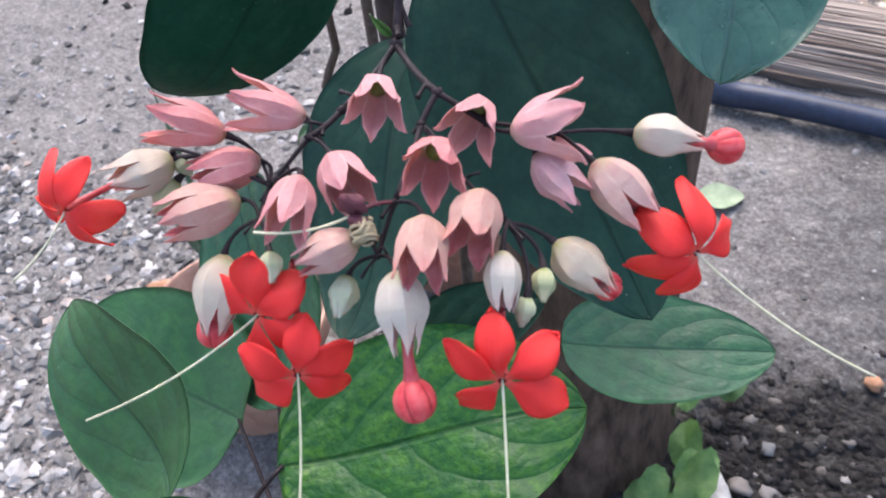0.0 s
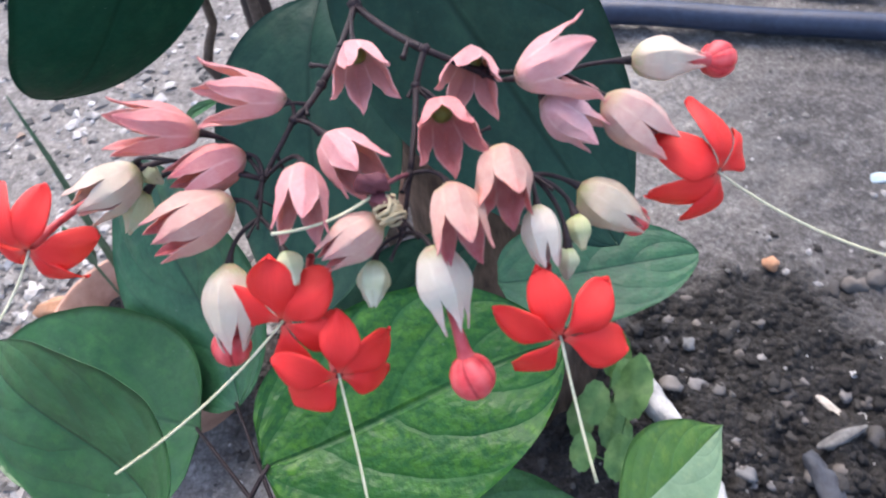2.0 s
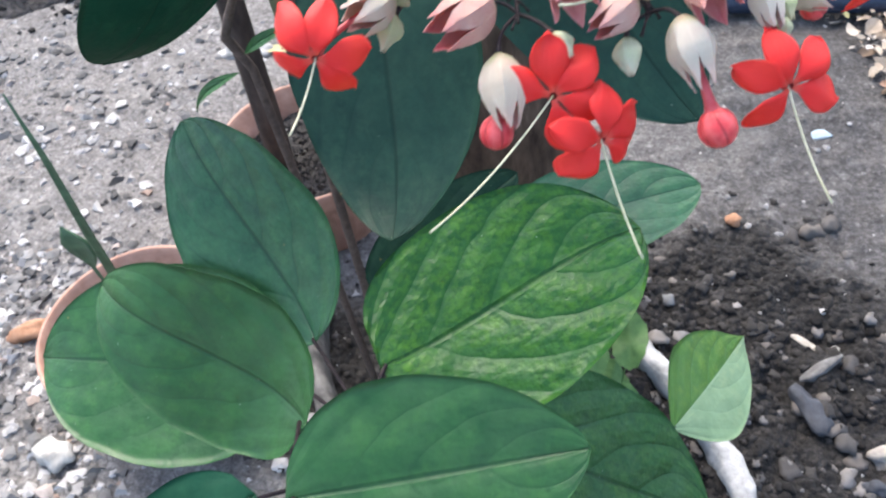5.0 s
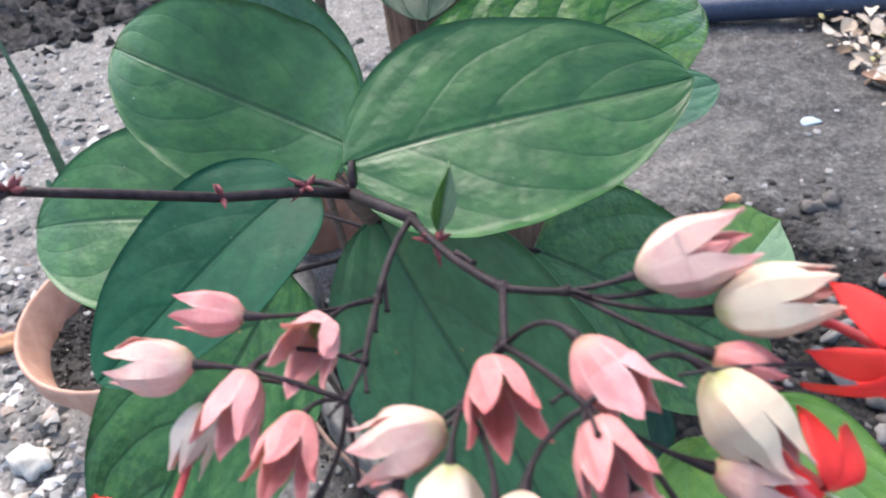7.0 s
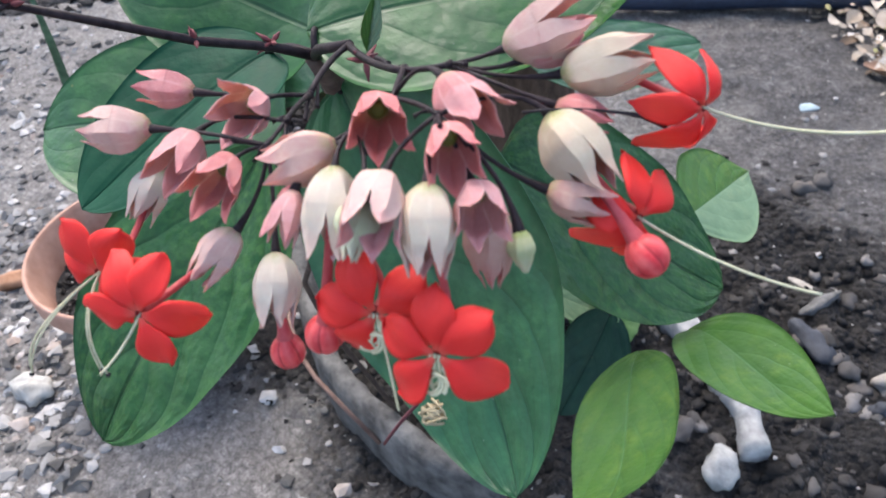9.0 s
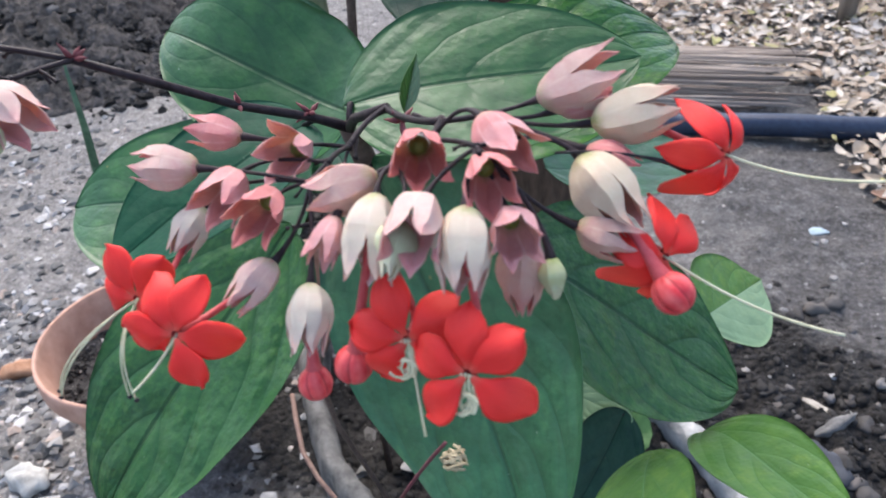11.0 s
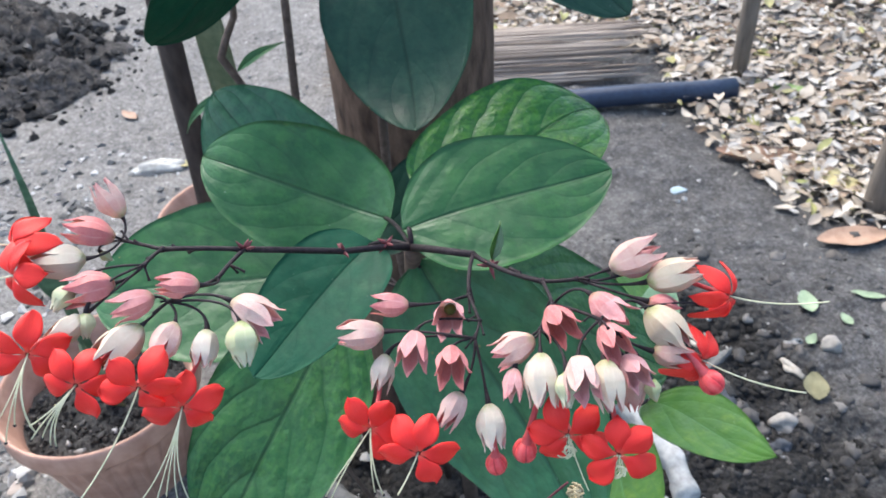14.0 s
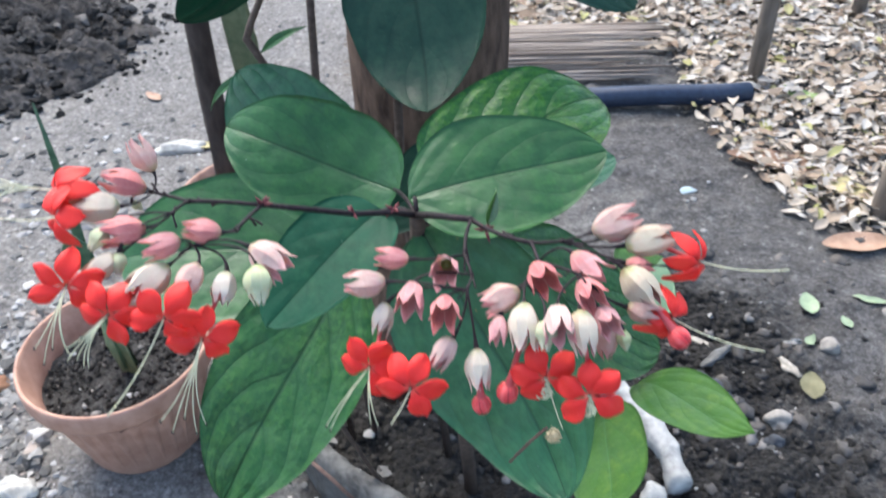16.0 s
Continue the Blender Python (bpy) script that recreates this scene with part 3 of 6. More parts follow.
def water_pipe():
    pts = [Vector((-0.28 + 0.84 * i / 14, 1.490 + 0.045 * (i / 14) ** 2 + 0.012 * math.sin(i * 0.35), 0.034 + 0.003 * math.sin(i * 0.8))) for i in range(15)]
    v, f = tube(pts, 0.027, 20, cap=False)
    w, g = tube(pts, 0.022, 20, cap=False)
    n = len(v)
    verts = v + w
    faces = f + [tuple(i + n for i in q)[::-1] for q in g]
    for e in (0, 14 * 20):
        faces += [(e + j, e + (j + 1) % 20, n + e + (j + 1) % 20, n + e + j) for j in range(20)]
    thing("water_pipe", mesh_of("water_pipe", verts, faces), PIPE, "dark blue-black plastic pipe lying on the earth", "pipe")


def stake(x, y, r, h, lean=(0, 0)):
    pts = [Vector((x + lean[0] * k / 6, y + lean[1] * k / 6, -0.05 + (h + 0.05) * k / 6)) for k in range(7)]
    v, f = tube(pts, [r * (1 + 0.1 * math.sin(k * 2.1 + x * 9)) for k in range(7)], 10)
    thing("stake", mesh_of("stake", v, f), POST_WOOD, "thin weathered grey wooden stake in the leaf litter", "stake", "garden stakes")


timber()
water_pipe()
stake(0.60, 1.62, 0.020, 1.3)
stake(0.705, 1.012, 0.028, 0.9, (0.0, 0))
stake(1.02, 2.02, 0.022, 1.2)
stake(0.57, 2.25, 0.026, 1.2, (0.03, 0))
stake(1.0, 2.35, 0.026, 1.2, (-0.03, 0))


# ---- the shrub ----
shrub = tagged(new("flowering_shrub"), "glory bower shrub with red flowers, pink calyces and large green leaves", "shrub")
shrub.location = (-0.17, 0.36, 0.0)
bpy.context.view_layer.update()
BACK = shrub.matrix_world.inverted()


def on_shrub(name, me, material, label=""):
    ob = part(name, me, material, shrub, label)
    ob.matrix_parent_inverse = BACK
    return ob


@functools.lru_cache(None)
def outline_of(blunt):
    """Half widths along a blade, 1 at the widest."""
    wide, w = 0.42, []
    for i in range(49):
        s = i / 48
        if s < wide:
            w.append((1 - (1 - s / wide) ** 2.3) ** (0.75 * blunt))
        else:
            w.append(max(0.0, 1 - ((s - wide) / (1 - wide)) ** 1.9) ** (0.50 + 0.28 * blunt + 0.8 * max(0, blunt - 0.8)))
    return w


def leaf(base, tip, width, normal, arch=0.01, material=GREEN_LEAF, fold=0.10, wave=0.02, curl=0.0, seed=0, stalk=None, label="", cub=0.0, pale_half=False, blunt=0.75):
    """A blade with two faces, sunk midrib and side veins, gently wavy rim and a stalk."""
    B, T = Vector(base), Vector(tip)
    d = T - B
    L = d.length
    d.normalize()
    n = Vector(normal)
    n = (n - d * n.dot(d)).normalized()
    b = n.cross(d)
    rows, cols = 48, 20
    puff = 0.0010 if material in (MOTTLED_LEAF, PUCKERED_LEAF) else 0.0009
    top, uvs = [], []
    for i in range(rows + 1):
        s = i / rows
        half = outline_of(blunt)[i] * width / 2 * (1 + 0.030 * noise.noise(Vector((s * 7, seed * 3.3, 0.5))))
        for j in range(cols + 1):
            v = 2 * j / cols - 1
            lane = (s - 0.25 * abs(v) - 0.30 * v * v - 0.06) * 4.2
            quilt = puff * width * math.cos(2 * math.pi * lane) * min(1, 4 * s) * min(1, 1.6 * (1 - s)) * min(1, 4 * abs(v)) * (1 - abs(v) ** 3)
            quilt *= 1 + 2.2 * s * s
            rim = wave * width * abs(v) ** 2 * math.sin(s * 13 + seed * 2.1 + (1.5 if v > 0 else 0)) * 0.5
            up = arch * 4 * s * (1 - s) + cub * s * (1 - s) * (1 - 2 * s) * 6 + fold * half * abs(v) ** 1.3 - curl * half * abs(v) ** 2.5 * s + quilt + rim - 0.0012 * math.exp(-(v / 0.07) ** 2)
            off = b * (v * half) + n * up
            top.append(B + d * (s * L) + off)
            uvs.append((s, j / cols))
    thick = 0.0005
    verts = top + [p - n * thick for p in top]
    m = cols + 1
    N = len(top)
    faces = [(i * m + j, (i + 1) * m + j, (i + 1) * m + j + 1, i * m + j + 1) for i in range(rows) for j in range(cols)]
    low = [tuple(N + q for q in f)[::-1] for f in faces]
    ring = [i * m for i in range(rows + 1)] + [rows * m + j for j in range(1, m)] + [i * m + cols for i in range(rows - 1, -1, -1)] + [j for j in range(cols - 1, 0, -1)]
    rim = [(ring[k], ring[(k + 1) % len(ring)], N + ring[(k + 1) % len(ring)], N + ring[k]) for k in range(len(ring))]
    me = mesh_of("leaf", verts, faces + low + rim, uvs + uvs)
    ob = on_shrub("leaf", me, [material, LEAF_BACK], label)
    idx = [1 if pale_half and k % cols < cols // 2 else 0 for k in range(len(faces))] + [1] * len(low) + [0] * len(rim)
    me.polygons.foreach_set("material_index", idx)
    if stalk is not None:
        v, f = tube(bow(stalk, B + d * (0.004), (0, 0, 0.004), 6), [0.0017, 0.0016, 0.0015, 0.0014, 0.0014, 0.0013, 0.0012], 8)
        st = part("leaf_stalk", mesh_of("leaf_stalk", v, f), STALK, ob)
    return ob


NODE_C = (-0.190, 0.045, 0.766)
leaf((-0.2069, 0.1028, 0.7438), (-0.3416, 0.1655, 0.7621), 0.0910, (-0.213, -0.666, 0.715), -0.0019, GREEN_LEAF, seed=0, fold=0.079, cub=-0.0155, blunt=0.6, stalk=NODE_C)
leaf((-0.1955, 0.0547, 0.7719), (-0.0662, 0.0885, 0.7843), 0.0865, (0.037, -0.464, 0.885), 0.0035, GREEN_LEAF, seed=1, fold=0.06, cub=0.0031, blunt=0.75, stalk=NODE_C)
leaf((-0.1845, 0.1545, 0.7173), (-0.045, 0.2588, 0.7283), 0.1257, (0.133, -0.278, 0.951), 0.0043, MOTTLED_LEAF, seed=2, fold=0.106, cub=-0.0169, blunt=0.5, stalk=(-0.190, 0.12, 0.70), label="yellow-mottled green leaf with puckered veins")
leaf((-0.2603, 0.216, 0.6332), (-0.3838, 0.3498, 0.7159), 0.1235, (-0.239, -0.661, 0.712), -0.0017, BLUE_LEAF, seed=3, fold=0.11, cub=-0.011, blunt=0.75, stalk=(-0.190, 0.14, 0.62))
leaf((-0.2853, 0.1994, 0.6224), (-0.4843, 0.199, 0.604), 0.1471, (-0.08, -0.479, 0.874), 0.0021, GREEN_LEAF, seed=4, fold=0.115, cub=-0.0104, blunt=0.5, stalk=(-0.190, 0.14, 0.64))
leaf((-0.2143, 0.0596, 0.7612), (-0.2809, -0.0184, 0.7308), 0.0658, (-0.022, -0.348, 0.937), 0.0045, SHADE_LEAF, seed=5, fold=0.154, cub=0.0021, blunt=0.5, stalk=NODE_C, label="green leaf darkened in colour to look shaded")
leaf((-0.2485, 0.0855, 0.6841), (-0.3448, -0.0224, 0.55), 0.1129, (-0.165, -0.707, 0.687), 0.0062, PUCKERED_LEAF, seed=6, fold=0.143, cub=-0.0056, blunt=0.6, stalk=(-0.19, 0.11, 0.67))
leaf((-0.1896, 0.0615, 0.7416), (-0.0974, -0.0685, 0.6221), 0.1315, (-0.459, -0.755, 0.467), -0.0101, BLUE_LEAF, seed=7, fold=0.074, cub=0.0083, blunt=0.75, stalk=(-0.19, 0.16, 0.60))
leaf((-0.1332, 0.1659, 0.6186), (0.0243, 0.1797, 0.4961), 0.1357, (0.601, -0.31, 0.737), 0.0002, PUCKERED_LEAF, seed=8, fold=0.102, cub=0.0043, blunt=0.5, stalk=(-0.19, 0.12, 0.67))
leaf((0.003, 0.1636, 0.4664), (0.0590, 0.0290, 0.565), 0.0650, (-0.43, 0.437, 0.79), 0.0015, YOUNG_LEAF, seed=9, fold=0.103, cub=0.0139, blunt=1.2, label="light green young leaf")
leaf((-0.0345, 0.1315, 0.4772), (-0.0711, -0.0386, 0.5609), 0.073, (-0.494, 0.467, 0.734), -0.0149, YOUNG_LEAF, seed=10, fold=0.042, cub=0.0145, blunt=1.0, label="light green young leaf")
leaf((-0.0020, 0.2446, 0.5014), (0.0680, 0.3720, 0.4520), 0.0900, (0.35, -0.42, 0.84), 0.004, YOUNG_LEAF, seed=11, fold=0.06, blunt=1.35, pale_half=True, stalk=(-0.03, 0.22, 0.42), label="light green young leaf with pale underside")
leaf((-0.1391, 0.4234, 0.5302), (0.0263, 0.516, 0.499), 0.1086, (0.223, -0.07, 0.972), -0.0036, BLUE_LEAF, seed=12, fold=0.078, cub=-0.0034, blunt=0.6)
leaf((-0.211, 0.3856, 0.8473), (-0.1926, 0.2346, 0.7314), 0.129, (-0.192, -0.612, 0.767), -0.0013, DEEP_SHADE_LEAF, seed=13, fold=0.098, cub=0.0153, blunt=0.75, label="dark bluish green hanging leaf")
leaf((-0.1417, 0.3311, 0.9479), (-0.02, 0.2742, 0.7998), 0.1089, (0.306, -0.777, 0.55), -0.0058, DEEP_SHADE_LEAF, seed=14, fold=0.087, cub=0.0109, blunt=0.75, label="large dark green leaf behind the flowers")
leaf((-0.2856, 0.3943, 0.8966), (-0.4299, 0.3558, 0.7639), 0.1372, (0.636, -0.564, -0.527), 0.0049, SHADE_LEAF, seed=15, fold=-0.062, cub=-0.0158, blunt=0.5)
leaf((-0.0425, 0.428, 0.9275), (-0.0265, 0.367, 0.8720), 0.085, (0.30, -0.35, 0.88), 0.006, GLOSSY_LEAF, seed=16, wave=0.05, label="glossy bluish green leaf with a wavy rim")
leaf((-0.030, 0.445, 0.9300), (0.0005, 0.4120, 0.8900), 0.040, (0.30, -0.35, 0.88), 0.004, GLOSSY_LEAF, seed=17, wave=0.05, label="glossy bluish green leaf with a wavy rim")

leaf((-0.262, 0.330, 0.535), (-0.138, 0.400, 0.625), 0.075, (-0.15, -0.65, 0.74), 0.004, DEEP_SHADE_LEAF, seed=18, fold=0.08, blunt=0.6, label="dark green leaf in front of the tree trunk")


def stem(name, points, radii, material, label=""):
    v, f = tube(points, radii, 10)
    return on_shrub(name, mesh_of(name, v, f), material, label)


NODE_C = (-0.190, 0.045, 0.766)
stem("main_stem", [(-0.165, 0.36, -0.02), (-0.175, 0.31, 0.25), (-0.185, 0.18, 0.55), (-0.195, 0.10, 0.69), NODE_C], [0.0105, 0.0095, 0.0085, 0.0072, 0.0048], STEM_BARK)
stem("flower_shoot", [NODE_C, (-0.180, 0.025, 0.781), (-0.155, -0.009, 0.8033)], [0.0024, 0.0021, 0.0019], STALK)
stem("flower_shoot", [NODE_C, (-0.203, 0.035, 0.776), (-0.225, 0.017, 0.789), (-0.248, -0.003, 0.808), (-0.266, -0.019, 0.823)], [0.0023, 0.0020, 0.0018, 0.0017, 0.0015], STALK)
stem("tall_stem", [(-0.20, 0.42, -0.02), (-0.243, 0.440, 0.50), (-0.238, 0.445, 0.68), (-0.215, 0.45, 0.85), (-0.165, 0.38, 0.99), (-0.13, 0.29, 1.025), (-0.100, 0.232, 0.995)], [0.0065, 0.0056, 0.0050, 0.0046, 0.0040, 0.0034, 0.0024], STEM_BARK)


# calyx shapes
SHAPES = {}


def calyx_meshes(op, sort):
    """The fused cup and one keeled sepal, 1 high; op: how far the tips stand open; sort: one of several crumpled forms."""
    if (op, sort) in SHAPES:
        return SHAPES[op, sort]
    at = (0.0, 0.03, 0.07, 0.13, 0.20, 0.30, 0.42, 0.56, 0.70, 0.85, 1.0)
    closed = (0.05, 0.10, 0.155, 0.212, 0.258, 0.303, 0.325, 0.290, 0.212, 0.122, 0.028)
    opened = (0.06, 0.115, 0.172, 0.235, 0.285, 0.330, 0.368, 0.392, 0.414, 0.446, 0.505)
    corner = math.radians(36)
    cut = 0.50 - 0.12 * op
    power = 9.0 if op < 0.08 else 2.3 - 0.9 * min(1.0, op * 1.2)

    def crumple(p, amount):
        return p + noise.noise_vector(p * 2.6 + Vector((sort * 5.7, op * 9, 2.0))) * 0.050 * amount + noise.noise_vector(p * 7.0 + Vector((sort * 3.1, 4.0, op * 3))) * 0.020 * amount

    def point(s, ang, inset=0.0):
        """A keel along each sepal's midrib, with flat faces between them."""
        lo, hi = np.interp(s, at, closed), np.interp(s, at, opened)
        k = 0.80 * min(1.0, s * 5)
        flat = math.cos(corner) / math.cos(corner - abs(ang))
        r = max(0.006, (lo + (hi - lo) * op - inset) * 1.06) * ((1 - k) + k * flat)
        return Vector((r * math.cos(ang), r * math.sin(ang), s))

    rows = [0, 0.02, 0.05, 0.09, 0.13] + [0.13 + (cut - 0.13) * i / 5 for i in range(1, 6)]
    sides = 40
    verts, uvs, faces = [], [], []
    for inset in (0.0, 0.014):
        for s in rows:
            for j in range(sides):
                a = 2 * math.pi * j / sides
                mid = round(a / math.radians(72)) * math.radians(72)
                p = point(max(s, inset * 0.8), a - mid, inset if s > 0.05 else 0)
                verts.append(crumple(Matrix.Rotation(mid, 3, "Z") @ p, min(1, s * 8) * (1 - s / cut)))
                uvs.append((s, abs(a - mid) / corner))
    n = len(rows) * sides
    for i in range(len(rows) - 1):
        for j in range(sides):
            k = (j + 1) % sides
            q = (i * sides + j, i * sides + k, (i + 1) * sides + k, (i + 1) * sides + j)
            faces += [q, tuple(x + n for x in q)[::-1]]
    faces.append(tuple(range(sides))[::-1])
    cup = mesh_of("calyx", verts, faces, uvs)
    cup.set_sharp_from_angle(angle=math.radians(48))
    cup["inside"] = [int(min(f) >= n) for f in faces]
    verts, uvs, faces = [], [], []
    R, C = 12, 8
    for inset in (-0.003, 0.011):
        for i in range(R + 1):
            s = cut - 0.03 + (1 - cut + 0.03) * i / R
            q = max(0.0, (s - cut) / (1 - cut))
            g = 1.01 * (1 - q ** power) + 0.015
            for j in range(C + 1):
                e = 2 * j / C - 1
                p = point(s, e * corner * g, inset)
                out = Vector((p.x, p.y, 0)).normalized()
                # the free rims roll outwards a little, the tip bends back
                p += out * (0.05 * op * abs(e) ** 3 * math.sin(math.pi * min(1, q * 1.1)) + 0.03 * q ** 4)
                p.z -= 0.05 * op * q ** 3
                verts.append(crumple(p, min(1.0, q * 2.5)))
                uvs.append((s, abs(e)))
    n = (R + 1) * (C + 1)
    m = C + 1
    for i in range(R):
        for j in range(C):
            q = (i * m + j, i * m + j + 1, (i + 1) * m + j + 1, (i + 1) * m + j)
            faces += [q, tuple(x + n for x in q)[::-1]]
    for i in range(R):
        for j in (0, C):
            a, b = i * m + j, (i + 1) * m + j
            faces.append((a, b, b + n, a + n) if j == 0 else (b, a, a + n, b + n))
    sepal = mesh_of("sepal", verts, faces, uvs)
    sepal.set_sharp_from_angle(angle=math.radians(55))
    sepal["inside"] = [int(min(f) >= n) for f in faces]
    SHAPES[op, sort] = (cup, sepal)
    return SHAPES[op, sort]


WHITE, PALE, PINK, GREEN = WHITE_SEPAL, PALE_SEPAL, PINK_SEPAL, GREEN_SEPAL
KINDS = {WHITE: "creamy white calyx tinged with pink", PALE: "pale pink papery calyx", PINK: "dusky pink open calyx", GREEN: "small greenish-white closed calyx"}
DATA = {}
turn = random.Random(5)
OVARY_MESH = mesh_of("ovary", *blob(0.15, 3, (1, 1, 0.9), 0.05, 2))


SUNNY = Vector((-0.05, -0.15, 1.10))


def calyx(base, axis, length, material, op, node, spin=None, fat=1.0):
    """Five sepals fused at the foot, on a thin stalk that leaves the cluster's branch at node."""
    sort = turn.randrange(3)
    key = (material.name, op, sort)
    if key not in DATA:
        cup, sepal = (m.copy() for m in calyx_meshes(op, sort))
        for m in (cup, sepal):
            m.materials.append(material)
            if material is not GREEN:
                m.materials.append(INNER_SEPAL if material is PINK else PINK if material is PALE else PALE)
                m.polygons.foreach_set("material_index", [1 if m["inside"][i] else 0 for i in range(len(m.polygons))])
        DATA[key] = (cup, sepal)
    cup, sepal = DATA[key]
    w, a, b = frame_of(axis)
    any_spin = turn.uniform(0, 6.3)
    if spin is not None:
        spin = math.radians(spin)
    elif op >= 0.5:
        # an open calyx gapes between two sepals on its sunny side
        way = SUNNY - Vector(base)
        spin = math.atan2(way.dot(b), way.dot(a)) - math.radians(36) + (any_spin - 3.15) * 0.08
    else:
        spin = any_spin
    fat *= length * (0.92 if material is PINK else 1.08 if material is GREEN else 0.97) * turn.uniform(0.95, 1.05)
    m = Matrix.Translation(base) @ Matrix((a, b, w)).transposed().to_4x4() @ Matrix.Rotation(spin, 4, "Z") @ Matrix.Diagonal((fat, fat, length, 1))
    ob = tagged(new("calyx", cup), KINDS[material])
    ob.parent, ob.matrix_parent_inverse = shrub, BACK
    ob.matrix_basis = m
    for i in range(5):
        s = new("sepal", sepal)
        s.parent = ob
        flare = turn.uniform(-0.16, 0.20) * (0.08 + 0.9 * op)
        if turn.random() < 0.15 and op > 0.12:
            flare += 0.22
        hinge = Matrix.Translation((0.32, 0, 0.38)) @ Matrix.Rotation(flare, 4, "Y") @ Matrix.Translation((-0.32, 0, -0.38))
        s.matrix_basis = Matrix.Rotation(i * 2 * math.pi / 5, 4, "Z") @ hinge
    if op >= 0.35:
        o = new("ovary", OVARY_MESH)
        if not OVARY_MESH.materials:
            OVARY_MESH.materials.append(OVARY)
        o.parent = ob
        o.location = (0, 0, 0.16)
    STALKS.append((node, base, w))


STALKS = []
LINKS = []


def cluster_nodes(nodes, links):
    for a, b, r in links:
        LINKS.append((nodes[a] if isinstance(a, str) else a, nodes[b] if isinstance(b, str) else b, r))


def finish_stalks():
    """The branches of one cluster as one mesh."""
    pieces = []
    for a, b, r in LINKS:
        d = Vector(b) - Vector(a)
        wob = Vector((turn.uniform(-1, 1), turn.uniform(-1, 1), turn.uniform(-1, 1))) * d.length * 0.03
        pts = bow(a, b, wob, 6)
        pieces.append(tube(pts, [r * 1.25] + [r] * 5 + [r * 1.15], 8))
        pieces.append(tuple_blob(b, r * 1.7))
        # bare stubs where flowers have dropped
        for _ in range(turn.choice((1, 2, 2, 3))):
            root = Vector(a).lerp(Vector(b), turn.choice((0.55, 0.8, 1.0)))
            way = (d.normalized() * 0.7 + Vector((turn.uniform(-1, 1), turn.uniform(-1, 1), turn.uniform(-0.9, 0.5)))).normalized()
            long = turn.uniform(0.003, 0.009)
            pieces.append(tube([root, root + way * long * 0.5 + Vector((0, 0, 0.0004)), root + way * long * 0.9, root + way * long], [r * 0.75, r * 0.55, r * 0.7, r * 0.95], 7))
    for node, base, w in STALKS:
        a, b = Vector(node), Vector(base)
        end = b + Vector(w) * 0.002
        pts = []
        lead = b - Vector(w) * min(0.012, (b - a).length * 0.5)
        for i in range(9):
            t = i / 8
            pts.append(a * (1 - t) ** 2 + lead * 2 * t * (1 - t) + end * t * t)
        pieces.append(tube(pts, [0.0006] * 6 + [0.0008, 0.0012, 0.0017], 7))
    v, f = joined(pieces)
    on_shrub("flower_branch", mesh_of("flower_branch", v, f), STALK, "dark purple-brown forking flower branches")
    STALKS.clear()
    LINKS.clear()


def tuple_blob(c, r):
    v, f = blob(r, 1, bumps=0.15)
    return [p + Vector(c) for p in v], f


def petal_mesh(c, w, a, b, ang, length, width, reflex, bend):
    """A broad obovate petal leaving the throat at the angle ang, arched and slightly crinkled."""
    out = a * math.cos(ang) + b * math.sin(ang)
    side = w.cross(out)
    R, C = 14, 10
    verts, uvs, faces = [], [], []
    for low in (0, 1):
        for i in range(R + 1):
            s = 1 - (1 - i / R) ** 1.7
            k = min(1.0, s / 0.56)
            half = width / 2 * ((0.13 + 0.87 * k * k * (3 - 2 * k)) if s < 0.56 else max(0.0, 1 - ((s - 0.56) / 0.44) ** 2.1) ** 0.5)
            for j in range(C + 1):
                e = 2 * j / C - 1
                r = 0.0010 + s * length * (1 - 0.10 * reflex * s) - 0.0010 * e * e * s
                up = 0.0022 + 0.10 * length * math.sin(math.pi * s) - reflex * s ** 2.2 * length + bend * e * half * s - 0.20 * half * e * e * (1 - 0.6 * s) + 0.0009 * math.sin(3 * e + ang * 5 + 4 * s) * s
                verts.append(c + out * r + side * (e * half) + w * (up - low * 0.00035))
                uvs.append((s, 0.5 + e / 2))
    n, m = (R + 1) * (C + 1), C + 1
    for i in range(R):
        for j in range(C):
            q = (i * m + j, i * m + j + 1, (i + 1) * m + j + 1, (i + 1) * m + j)
            faces += [q, tuple(x + n for x in q)[::-1]]
    ring = [i * m for i in range(R + 1)] + [R * m + j for j in range(1, m)] + [i * m + C for i in range(R - 1, -1, -1)]
    faces += [(ring[k], ring[k + 1], n + ring[k + 1], n + ring[k]) for k in range(len(ring) - 1)]
    return mesh_of("petal", verts, faces, uvs)


